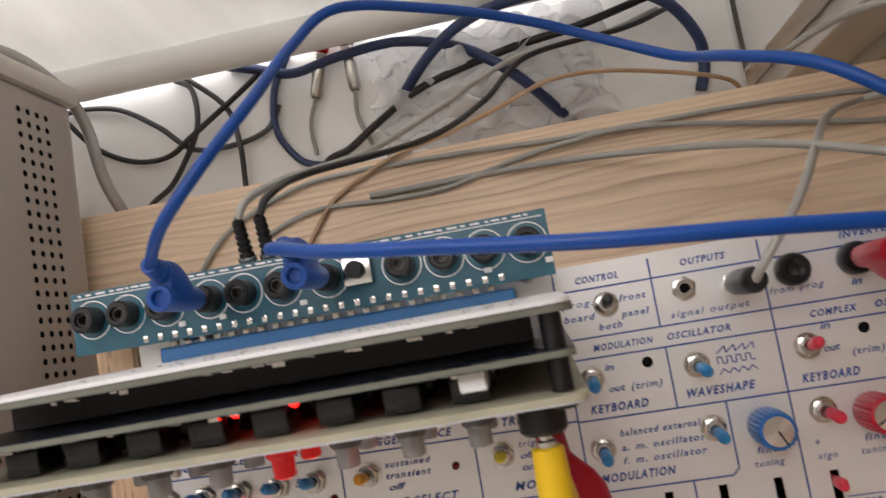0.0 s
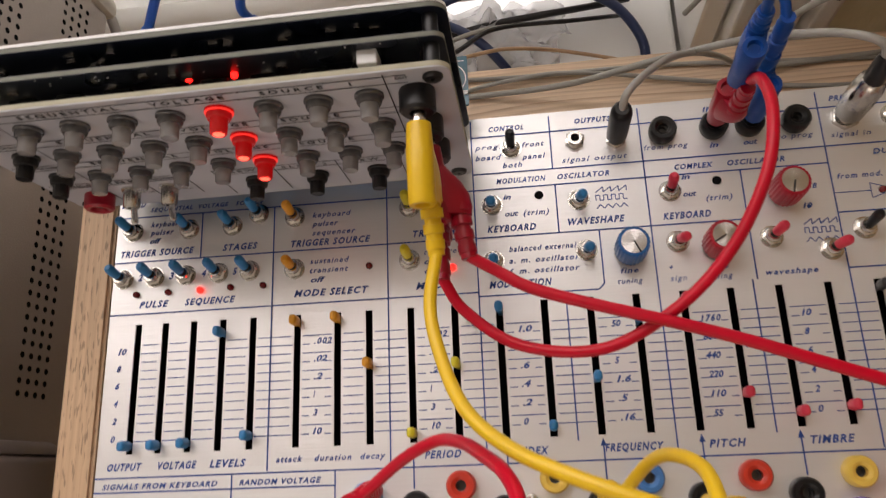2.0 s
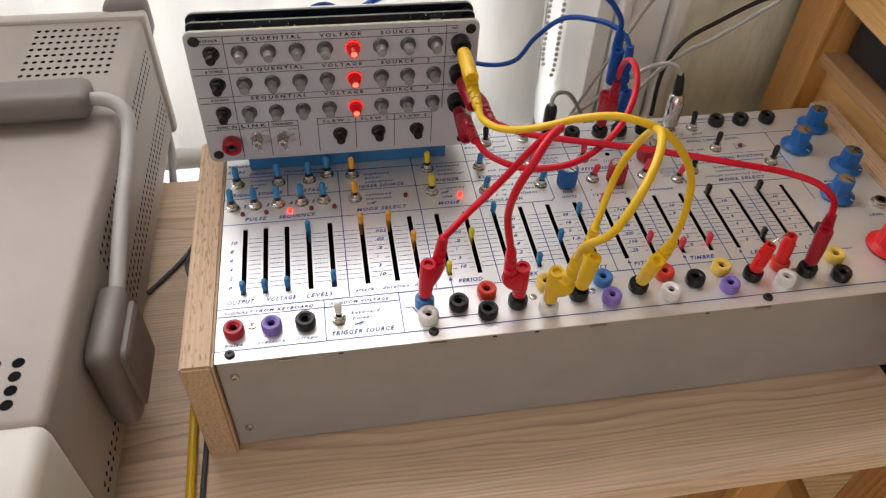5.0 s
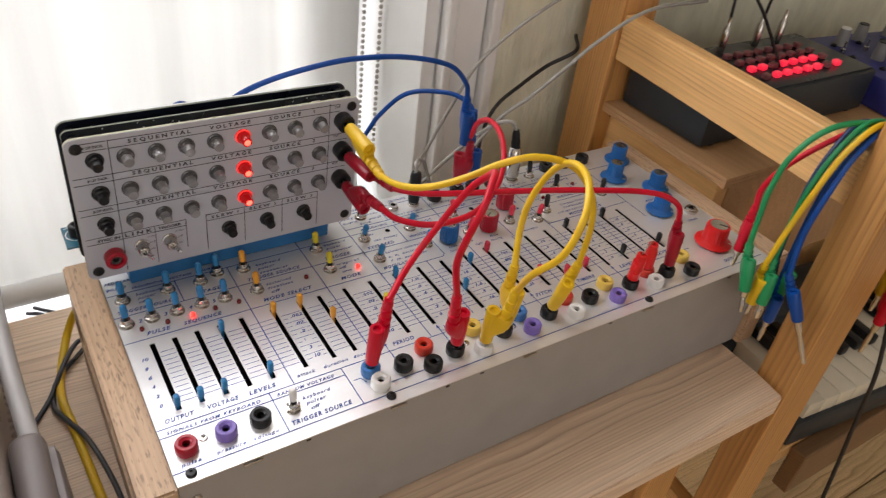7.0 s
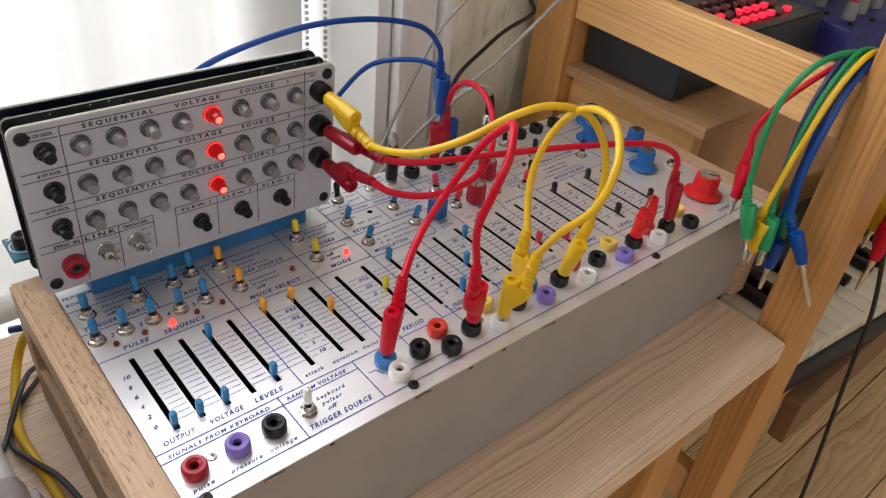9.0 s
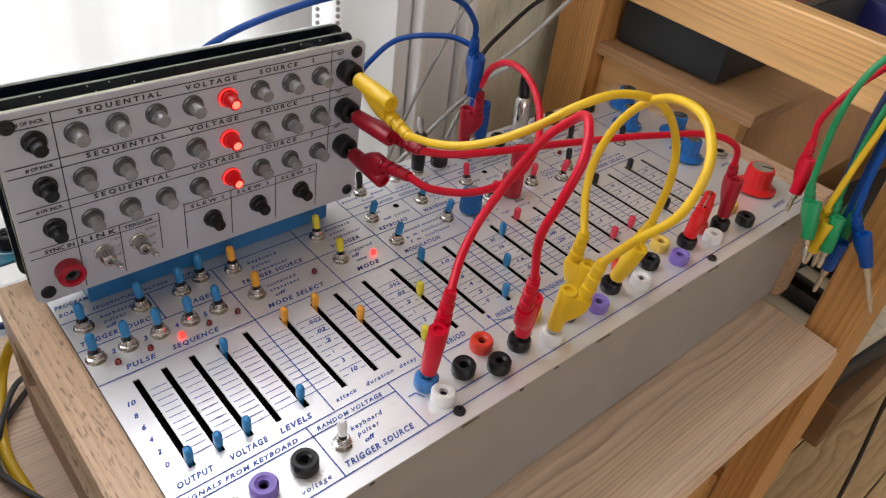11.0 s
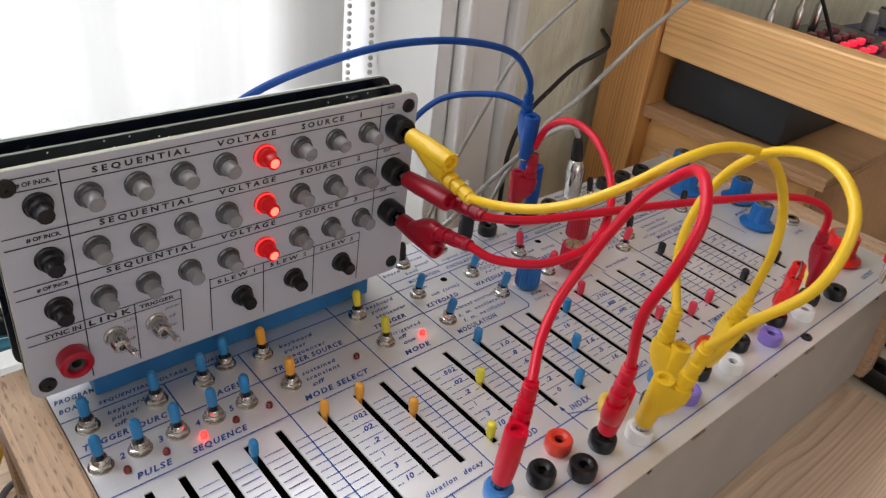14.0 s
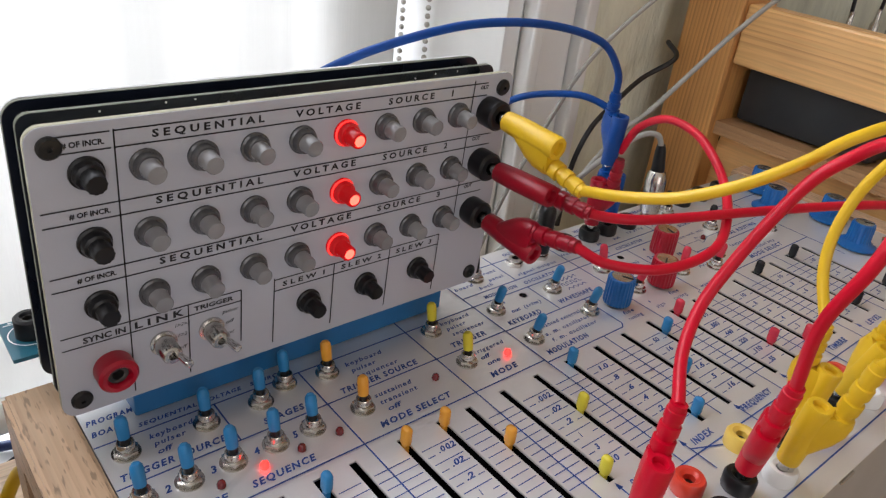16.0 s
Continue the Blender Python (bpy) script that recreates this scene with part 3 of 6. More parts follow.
for c, x, y in (("red", 0.0109, 0.0208), ("purple", 0.0329, 0.0214), ("black", 0.0529, 0.0220), ("jack_blue", 0.1261, 0.0285), ("white", 0.1269, 0.0165),
                ("black", 0.1470, 0.0241), ("orange_red", 0.1662, 0.0317), ("black", 0.1639, 0.0157), ("black", 0.1840, 0.0213), ("yellow", 0.2052, 0.0335),
                ("white", 0.2020, 0.0145)):
    jack(c, x, y)
for c, x, y in (("black", 0.2240, 0.0228), ("jack_blue", 0.2430, 0.0322), ("purple", 0.2439, 0.0166), ("black", 0.2641, 0.0237), ("orange_red", 0.2848, 0.0318),
                ("white", 0.2829, 0.0158), ("black", 0.3031, 0.0243), ("yellow", 0.3242, 0.0318), ("purple", 0.3234, 0.0162), ("black", 0.3431, 0.0238),
                ("white", 0.3630, 0.0168), ("orange_red", 0.3652, 0.0300)):
    jack(c, x, y)
for c, x, y in (("black", 0.3811, 0.0228), ("yellow", 0.4063, 0.0319), ("black", 0.4019, 0.0158), ("black", 0.2663, 0.1849), ("black", 0.2893, 0.1852),
                ("black", 0.3053, 0.1850), ("black", 0.3253, 0.1848), ("black", 0.3894, 0.1878), ("black", 0.4104, 0.1876), ("black", 0.4334, 0.1874)):
    jack(c, x, y)


def hex_prof(bm, r, z0, z1, turn=0.0):
    lo = [bm.verts.new((r * math.cos(radians(60 * i + turn)), r * math.sin(radians(60 * i + turn)), z0)) for i in range(6)]
    hi = [bm.verts.new((r * math.cos(radians(60 * i + turn)), r * math.sin(radians(60 * i + turn)), z1)) for i in range(6)]
    tp = [bm.verts.new((0.84 * r * math.cos(radians(60 * i + turn)), 0.84 * r * math.sin(radians(60 * i + turn)), z1 + 0.0004)) for i in range(6)]
    for i in range(6):
        j = (i + 1) % 6
        bm.faces.new((lo[i], lo[j], hi[j], hi[i]))
        bm.faces.new((hi[i], hi[j], tp[j], tp[i]))
    bm.faces.new(tp)
    bm.faces.new(lo[::-1])


def toggle_base():
    bm = bmesh.new()
    lathe(bm, [(0.0050, 0), (0.0050, 0.0005), (0, 0.0005)], 24)
    hex_prof(bm, 0.0045, 0.0006, 0.0022, 11)
    lathe(bm, [(0.0031, 0.0024), (0.0031, 0.0050), (0.0028, 0.0054), (0.0018, 0.0054), (0.0018, 0.0045), (0, 0.0045)], 20)
    return bm


toggle_mesh = None
cap_meshes = {}


def toggle(colour, x, y, tilt=12, way=90, length=0.0105):
    """A toggle switch: washer, hexagon nut, bushing and a lever with a plastic sleeve, tilted towards way (0: along x)."""
    global toggle_mesh
    if toggle_mesh is None:
        base = part("toggle_switch", toggle_base(), M_STEEL, console)
        toggle_mesh = base.data
    else:
        base = new("toggle_switch", toggle_mesh)
        base.parent = console
    base.matrix_basis = pose(x, y, H)
    key = (colour, length)
    if key not in cap_meshes:
        L = length
        bm = turned([(0.0012, 0.0), (0.0012, 0.0024), (0.0021, 0.0024), (0.0022, 0.0045), (0.0023, L * 0.75), (0.0021, L * 0.92), (0.0013, L * 1.02), (0, L * 1.04)], 18)
        ob = part("lever", bm, PLASTIC[colour], base, colour.replace("_", " ") + " sleeved lever")
        cap_meshes[key] = ob.data
    else:
        ob = new("lever", cap_meshes[key])
        ob.parent = base
        ob["label"] = colour.replace("_", " ") + " sleeved lever"
    if "neck" not in cap_meshes:
        nk = part("neck", turned([(0.0017, -0.0006), (0.0017, 0.0026), (0, 0.0026)], 14), PLASTIC["black"], ob, "black neck")
        cap_meshes["neck"] = nk.data
    else:
        new("neck", cap_meshes["neck"]).parent = ob
    t = Matrix.Rotation(radians(tilt), 4, Vector((-math.sin(radians(way)), math.cos(radians(way)), 0)))
    ob.matrix_basis = Matrix.Translation((0, 0, 0.0045)) @ t
    return base


for x, y in ((0.0086, 0.156), (0.0376, 0.1555), (0.0596, 0.1555), (0.0727, 0.1606)):
    toggle("blue", x, y, 12, 95)
for x in (0.0056, 0.0213, 0.0372, 0.0535, 0.0690):
    toggle("blue", x, 0.1322, 13, 95)
toggle("amber", 0.0907, 0.1575, 12, 95)
toggle("amber", 0.0911, 0.1315, 8, 95)
toggle("lime", 0.1467, 0.158, 11, 95)
toggle("lime", 0.1462, 0.132, 11, 95)
toggle("black", 0.1962, 0.1835, 12, 88)
for x, y, w in ((0.1857, 0.1556, 270), (0.2257, 0.1550, 300), (0.1851, 0.1286, 280), (0.2272, 0.1307, 290)):
    toggle("blue", x, y, 13, w)
toggle("pink", 0.2667, 0.1558, 12, 90)
toggle("pink", 0.2672, 0.1318, 13, 310)
toggle("pink", 0.3072, 0.1310, 14, 30)
toggle("pink", 0.3311, 0.1238, 14, 0)
toggle("black", 0.3673, 0.1840, 10, 90)
toggle("black", 0.3757, 0.1560, 13, 60)
toggle("black", 0.3463, 0.1322, 13, 60)
toggle("black", 0.4123, 0.1348, 13, 50)
toggle("white", 0.0730, 0.0228, 6, 90)

# slider handles: rounded tabs on thin stems
slider_mesh = {}


def slider(colour, i, y):
    x = SLOT_X[i - 1]
    if colour not in slider_mesh:
        bm = boxed(-0.0018, -0.0023, 0.0004, 0.0018, 0.0023, 0.0088, 0.0016, 3)
        box(bm, -0.0009, -0.0013, -0.010, 0.0009, 0.0013, 0.0012)
        ob = part("slider_handle", bm, PLASTIC[colour], console, colour.replace("_", " ") + " slider handle")
        slider_mesh[colour] = ob.data
    else:
        ob = new("slider_handle", slider_mesh[colour])
        ob.parent = console
        ob["label"] = colour.replace("_", " ") + " slider handle"
    ob.matrix_basis = pose(x, y, H)


for c, i, y in (("blue", 1, 0.0535), ("blue", 2, 0.0535), ("blue", 3, 0.0538), ("blue", 4, 0.1030), ("blue", 5, 0.0560), ("amber", 6, 0.1060), ("amber", 7, 0.1065),
                ("amber", 8, 0.0850), ("lime", 9, 0.0540), ("lime", 10, 0.0830), ("blue", 11, 0.1065), ("blue", 12, 0.0545), ("blue", 13, 0.0740), ("blue", 14, 0.0985),
                ("pink", 15, 0.1055), ("pink", 16, 0.0645), ("pink", 17, 0.0560), ("pink", 18, 0.0575), ("black", 19, 0.1060), ("black", 20, 0.0580), ("black", 21, 0.1060),
                ("black", 22, 0.0580)):
    slider(c, i, y)


def knob(colour, x, y, r, h, skirt=0.0, angle=0.0, sk_h=0.0025):
    """A fluted knob with a spun metal cap and a pointer line; skirt: the radius of its flange."""
    prof = []
    if skirt:
        prof = [(skirt * 0.97, 0.0008), (skirt, 0.0014), (skirt, 0.0022), (skirt * 0.8, sk_h + 0.0012), (r * 1.12, sk_h + 0.0022)]
    else:
        prof = [(r * 1.0, 0.001)]
    prof += [(r * 1.03, sk_h + 0.004 if skirt else 0.003), (r, h - 0.001), (r * 0.95, h - 0.0002), (r * 0.90, h), (r * 0.78, h), (r * 0.78, h - 0.0004), (0, h - 0.0004)]
    ob = part("knob", turned(prof, 48, None, 0.0004), PLASTIC[colour], console, colour.replace("_", " ") + " fluted knob with metal cap", auto=30)
    ob.matrix_basis = pose(x, y, H, 0, 0, angle)
    part("cap", turned([(r * 0.77, h - 0.0003), (r * 0.76, h + 0.0002), (0, h + 0.0003)], 32), M_SILVERCAP, ob, "spun metal cap")
    part("pointer", boxed(-0.0003, 0.0, h + 0.0003, 0.0003, r * 0.80, h + 0.0006), M_BLACKINK, ob)
    if skirt:
        part("index_line", boxed(-0.0004, r * 1.1, sk_h + 0.0012, 0.0004, skirt * 0.98, sk_h + 0.0015), PLASTIC["white"], ob)
    return ob


knob("knob_blue", 0.2461, 0.1290, 0.0071, 0.0158, angle=205)
knob("red", 0.2841, 0.1290, 0.0071, 0.0158, angle=120)
knob("red", 0.3156, 0.1510, 0.0071, 0.0158, angle=165)
for x, y, a in ((0.4682, 0.1750, 140), (0.4417, 0.1510, 200), (0.4671, 0.1215, 220), (0.4430, 0.0915, 210)):
    knob("knob_blue", x, y, 0.0071, 0.0172, 0.0124, a)
knob("bright_red", 0.4510, 0.0370, 0.0097, 0.0185, 0.0155, 215)

for x, y, lit in ((0.0130, 0.1240, 0), (0.0290, 0.1243, 0), (0.0450, 0.1243, 1), (0.0600, 0.1247, 0), (0.0760, 0.1246, 0), (0.1271, 0.1305, 0), (0.1661, 0.1270, 1),
                  (0.3566, 0.149, 0), (0.3968, 0.1571, 0)):
    bm = turned([(0.0016, 0), (0.0016, 0.0012), (0.0012, 0.0022), (0.0006, 0.0026), (0, 0.0027)], 16)
    ob = part("indicator_light", bm, M_LED_ON if lit else M_LED_OFF, console, "lit red indicator" if lit else "dark red unlit indicator")
    ob.matrix_basis = pose(x, y, H)


def screw_mesh(r=0.0030, mat=M_SCREW, owner=console, m=None, name="screw"):
    ob = part(name, turned([(r, 0), (r, 0.0008), (r * 0.8, 0.0017), (r * 0.3, 0.0019), (r * 0.28, 0.0009), (0, 0.0009)], 20), mat, owner)
    ob.matrix_basis = m
    return ob


for x, y in ((0.0086, 0.0050), (0.1287, 0.0060), (0.3455, 0.0050), (0.2077, 0.1589), (0.2878, 0.1593)):
    if y > 0.1:
        # flat black disc in place of the shade in the trim hole
        ob = part("trim_hole", turned([(0.0021, 0.0002), (0, 0.0002)], 18), M_DARK, console)
        ob.matrix_basis = pose(x, y, H)
    else:
        screw_mesh(0.0031, m=pose(x, y, H))
for x, y in ((0.0210, 0.0246), (0.1951, 0.0251), (0.2340, 0.0253), (0.3745, 0.0245)):
    ob = screw_mesh(0.0026, M_STEEL, m=pose(x, y, H - 0.0008))
for z in (0.022, 0.078):
    ob = screw_mesh(0.0028, M_STEEL, m=pose(0.009, 0.0015, z, 90, 0, 0))
for x in (0.035, 0.125, 0.225, 0.335):   # folded tabs along the front lip
    part("lip_tab", boxed(x, -0.0012, H - 0.0035, x + 0.011, 0.0, H - 0.0022, 0.0003), M_STEEL, console, smooth=False)
rw = random.Random(11)
for x in (0.071, 0.164, 0.190, 0.301, 0.428):
    part("paint_chip", boxed(x, -0.0009, H - 0.0026 - rw.uniform(0, 0.0004), x + rw.uniform(0.0015, 0.004), -0.0004, H - 0.0016, 0.0002), M_SCREW, console, "dark worn chip in the front lip", smooth=False)
# mini jack and phone sockets
for x, y, r in ((0.2263, 0.1846, 0.0048), (0.2452, 0.1835, 0.0048), (0.4703, 0.0800, 0.0066), (0.3473, 0.1845, 0.0062)):
    bm = bmesh.new()
    hex_prof(bm, r, 0, 0.0022, 20)
    lathe(bm, [(r * 0.7, 0.0023), (r * 0.7, 0.0042), (r * 0.42, 0.0042), (r * 0.42, 0.0028), (0, 0.0028)], 22)
    ob = part("phone_socket" if r > 0.006 else "mini_jack_socket", bm, M_STEEL, console, "nickel socket with hexagon nut")
    ob.matrix_basis = pose(x, y, H)
    # the socket's dark inside is a black disc
    part("hole", turned([(r * 0.40, 0.0030), (0, 0.0030)], 16), M_DARK, ob)

# printed rules
ZP = H + 0.00025
part_rules = [(0.0, 0.1145, 0.1775, 0.1145), (0.1775, 0.1145, 0.1775, 0.1995), (0.0, 0.1405, 0.1775, 0.1405), (0.0, 0.1635, 0.1775, 0.1635), (0.0440, 0.1405, 0.0440, 0.1635),
              (0.0805, 0.0405, 0.0805, 0.1635), (0.1358, 0.0405, 0.1358, 0.1900), (0.1775, 0.1715, 0.4800, 0.1715), (0.1775, 0.1635, 0.3365, 0.1635), (0.1775, 0.1905, 0.4450, 0.1905)]
part_rules += [(0.2150, 0.1715, 0.2150, 0.1985), (0.2565, 0.0405, 0.2565, 0.1985), (0.3365, 0.0405, 0.3365, 0.1985), (0.1775, 0.1400, 0.2565, 0.1400), (0.2155, 0.1400, 0.2155, 0.1635),
               (0.1775, 0.1125, 0.2310, 0.1125), (0.2335, 0.1150, 0.2335, 0.1400), (0.2310, 0.1125, 0.2335, 0.1150), (0.2565, 0.1400, 0.2985, 0.1400), (0.2985, 0.1125, 0.2985, 0.1635)]
part_rules += [(0.3365, 0.1400, 0.4250, 0.1400), (0.3365, 0.1150, 0.4250, 0.1150), (0.4250, 0.0900, 0.4250, 0.1715), (0.1775, 0.0405, 0.1775, 0.1145), (0.2162, 0.0480, 0.2162, 0.1125),
               (0.2964, 0.0480, 0.2964, 0.1125), (0.3770, 0.0405, 0.3770, 0.1150), (0.0, 0.0398, 0.1500, 0.0398), (0.0, 0.0336, 0.1110, 0.0336), (0.0645, 0.0078, 0.0645, 0.0398)]
part_rules += [(0.1112, 0.0078, 0.1112, 0.0398), (0.0, 0.0078, 0.4780, 0.0078), (0.1330, 0.0160, 0.1580, 0.0160), (0.1270, 0.0225, 0.1330, 0.0160), (0.1458, 0.0310, 0.1458, 0.0480),
               (0.1861, 0.0310, 0.1861, 0.0470), (0.1861, 0.0430, 0.2000, 0.0370), (0.2665, 0.0310, 0.2665, 0.0470), (0.3055, 0.0310, 0.3055, 0.0470), (0.3460, 0.0310, 0.3460, 0.0470), (0.1500, 0.0398, 0.4250, 0.0398), (0.2265, 0.0310, 0.2265, 0.0470), (0.1140, 0.0270, 0.1185, 0.0270), (0.1185, 0.0270, 0.1205, 0.0225)]
strokes(part_rules, 0.00065, ZP, M_INK, console, "panel_print", "thin blue printed rules")
arrow = None
for x in (0.1458, 0.1861, 0.2265, 0.2665, 0.3055, 0.3460, 0.3860):   # arrowheads under the sliders
    if arrow is None:
        bm = bmesh.new()
        bm.faces.new([bm.verts.new(q) for q in ((-0.0013, 0.0, 0.0), (0.0013, 0.0, 0.0), (0.0, 0.0033, 0.0))])
        arrow = part("arrowhead", bm, M_INK, console, "small blue printed arrowhead", smooth=False)
        arrow.matrix_basis = pose(x, 0.0455, ZP)
    else:
        share("arrowhead", arrow, pose(x, 0.0455, ZP), console)
ticks = []
for a, b in zip(SLOT_X[:-1], SLOT_X[1:]):
    for k in range(12):
        y = 0.0555 + k * 0.0040
        numbered = abs(a - 0.093) < 0.001 or (a > 0.14 and abs((a - 0.146) / 0.0402 - round((a - 0.146) / 0.0402)) < 0.1)
        if not numbered or k % 2:
            ins = 0.0028 if k % 2 or not numbered else 0.0034
            ins = 0.0020 if k in (0, 10) and not numbered else ins
            ticks.append((a + ins, y, b - ins, y))
        else:
            ticks.append((a + 0.0028, y, a + 0.0062, y))
            ticks.append((b - 0.0058, y, b - 0.0028, y))
strokes(ticks, 0.00042, ZP, M_INK, console, "scale_print", "fine dark scale marks between the sliders")
# waveform drawings
for ox, oy in ((0.2335, 0.1500), (0.3215, 0.1275)):
    zig = []
    for k in range(4):
        x = ox + k * 0.0035
        zig += [(x, oy + 0.008, x + 0.0035, oy + 0.0105), (x + 0.0035, oy + 0.0105, x + 0.0035, oy + 0.008)]
        zig += [(x, oy + 0.004, x, oy + 0.0065), (x, oy + 0.0065, x + 0.0018, oy + 0.0065), (x + 0.0018, oy + 0.0065, x + 0.0018, oy + 0.004), (x + 0.0018, oy + 0.004, x + 0.0035, oy + 0.004)]
        zig += [(x, oy, x + 0.0018, oy + 0.002), (x + 0.0018, oy + 0.002, x + 0.0035, oy)]
    strokes(zig, 0.00045, ZP, M_INK, console, "waveform_drawing", "small blue waveform drawing")
strokes([(0.352, 0.1525, 0.3618, 0.149), (0.3618, 0.149, 0.352, 0.1455), (0.352, 0.1455, 0.352, 0.1525), (0.3925, 0.1606, 0.4020, 0.1571), (0.4020, 0.1571, 0.3925, 0.1536),
         (0.3925, 0.1536, 0.3925, 0.1606), (0.337, 0.149, 0.352, 0.149), (0.3618, 0.149, 0.42, 0.149)], 0.0004, ZP, M_INK, console, "signal_arrow", "blue signal flow triangles")


def words(t, x, y, w, h=0.0021):
    lettering(t, x, y, w, h * 1.18, M_INK, console, ZP, shear=0.30, bold=0.01 if "g" in t else 0.022 if t.islower() else 0.034, spacing=1.25 if len(t) > 3 else 1.0)


words("PROGRAM", 0.0012, 0.1755, 0.0170, 0.0023)
words("BOARD", 0.0012, 0.1690, 0.0125, 0.0023)
words("SEQUENTIAL", 0.0165, 0.1660, 0.022, 0.0017)
words("VOLTAGE", 0.0415, 0.1660, 0.0155, 0.0017)
words("SOURCE", 0.0605, 0.1660, 0.0145, 0.0017)
words("keyboard", 0.0175, 0.1580, 0.0165)
words("pulser", 0.0175, 0.1538, 0.0120)
words("off", 0.0175, 0.1495, 0.0058)
words("TRIGGER SOURCE", 0.0030, 0.1433, 0.0375, 0.0026)
words("STAGES", 0.0550, 0.1432, 0.0175, 0.0026)
words("PULSE", 0.0146, 0.1175, 0.0148, 0.0026)
words("SEQUENCE", 0.0375, 0.1175, 0.0250, 0.0026)
for i, x in enumerate((0.0018, 0.0134, 0.0293, 0.0456, 0.0611)):
    words(str(i + 1), x - 0.0006, 0.1310, 0.0024, 0.0027)
words("keyboard", 0.0994, 0.1565, 0.0190)
words("pulser", 0.0994, 0.1520, 0.0127)
words("sequencer", 0.0994, 0.1475, 0.0212)
words("TRIGGER SOURCE", 0.0892, 0.1425, 0.0385, 0.0026)
words("sustained", 0.0985, 0.1335, 0.0190)
words("transient", 0.0985, 0.1290, 0.0185)
words("off", 0.0990, 0.1245, 0.0072)
words("MODE SELECT", 0.0911, 0.1180, 0.0356, 0.0026)
words("keyboard", 0.1535, 0.1590, 0.0180)
words("pulser", 0.1535, 0.1545, 0.0120)
words("sequencer", 0.1535, 0.1500, 0.0200)
words("TRIGGER", 0.1480, 0.1430, 0.0200, 0.0026)
words("triggered", 0.1530, 0.1340, 0.0180)
words("off", 0.1530, 0.1295, 0.0060)
words("one", 0.1530, 0.1250, 0.0075)
words("MODE", 0.1488, 0.1178, 0.0161, 0.0026)
words("CONTROL", 0.1861, 0.1930, 0.0168, 0.0021)
words("prog.", 0.1790, 0.1840, 0.0122)
words("board", 0.1790, 0.1785, 0.0125)
words("both", 0.1918, 0.1738, 0.0092)
words("front", 0.2015, 0.1837, 0.0105)
words("panel", 0.2012, 0.1775, 0.0110)
words("OUTPUTS", 0.2270, 0.1935, 0.0170, 0.0021)
words("signal output", 0.2196, 0.1740, 0.0300)
words("from prog", 0.2574, 0.1768, 0.0200)
words("in", 0.2868, 0.1755, 0.0040)
words("out", 0.3020, 0.1755, 0.0062)
words("to prog", 0.3170, 0.1768, 0.0155)
words("INVERTER", 0.2860, 0.1935, 0.0200, 0.0021)
words("MODULATION", 0.1883, 0.1660, 0.0232, 0.0021)
words("OSCILLATOR", 0.2168, 0.1660, 0.0239, 0.0021)
words("in", 0.1910, 0.1580, 0.0037)
words("out", 0.1915, 0.1497, 0.0062)
words("(trim)", 0.2000, 0.1495, 0.0118)
words("KEYBOARD", 0.1829, 0.1424, 0.0224, 0.0026)
words("WAVESHAPE", 0.2200, 0.1432, 0.0255, 0.0026)
words("balanced external", 0.1923, 0.1325, 0.0306)
words("a. m. oscillator", 0.1920, 0.1270, 0.0318)
words("f. m. oscillator", 0.1918, 0.1220, 0.0316)
words("MODULATION", 0.1824, 0.1160, 0.0282, 0.0026)
words("fine", 0.2410, 0.1190, 0.0077)
words("tuning", 0.2394, 0.1142, 0.0108)
words("COMPLEX", 0.2700, 0.1660, 0.0172, 0.0021)
words("OSCILLATOR", 0.2934, 0.1660, 0.0250, 0.0021)
words("in", 0.2724, 0.1610, 0.0038)
words("out", 0.2723, 0.1527, 0.0059)
words("(trim)", 0.2820, 0.1500, 0.0115)
words("KEYBOARD", 0.2623, 0.1425, 0.0209, 0.0026)
words("sign", 0.2620, 0.1140, 0.0071)
words("fine", 0.2796, 0.1185, 0.0077)
words("tuning", 0.2775, 0.1138, 0.0110)
words("waveshape", 0.3024, 0.1140, 0.0216)
words("10", 0.3225, 0.1430, 0.0040)
words("8", 0.3280, 0.1520, 0.0020)
words("2", 0.3020, 0.1490, 0.0024, 0.0026)
for x, y in ((0.3062, 0.1500), (0.3092, 0.1585), (0.3252, 0.1440), (0.3262, 0.1525)):
    ob = part("dial_dot", turned([(0.0006, 0.00002), (0, 0.00002)], 8), M_INK, console)
    ob.matrix_basis = pose(x, y, ZP)
words("+", 0.2622, 0.1190, 0.0016)
words("4", 0.3075, 0.1570, 0.0020)
words("PREAMP", 0.3420, 0.1935, 0.0150, 0.0021)
words("ENVELOPE DETECTOR", 0.3720, 0.1935, 0.0400, 0.0021)
words("signal in", 0.3400, 0.1755, 0.0170)
words("gain", 0.3640, 0.1755, 0.0090)
words("DUAL LOPASS GATE", 0.3560, 0.1660, 0.0440, 0.0021)
words("from mod. osc.", 0.3390, 0.1555, 0.0280)
words("SIGNAL ROUTING", 0.3690, 0.1430, 0.0420, 0.0026)
words("lowpass filter", 0.3640, 0.1330, 0.0280)
words("combination", 0.3640, 0.1285, 0.0240)
words("voltage controlled amp", 0.3540, 0.1235, 0.0450)
words("MODE SELECT", 0.3620, 0.1180, 0.0380, 0.0026)
words("OUTPUT", 0.0056, 0.0430, 0.0165, 0.0026)
words("VOLTAGE", 0.0298, 0.0430, 0.0181, 0.0026)
words("LEVELS", 0.0539, 0.0430, 0.0168, 0.0026)
words("attack", 0.0845, 0.0440, 0.0120)
words("duration", 0.1020, 0.0440, 0.0165)
words("decay", 0.1225, 0.0440, 0.0110)
words("PERIOD", 0.1506, 0.0432, 0.0159, 0.0026)
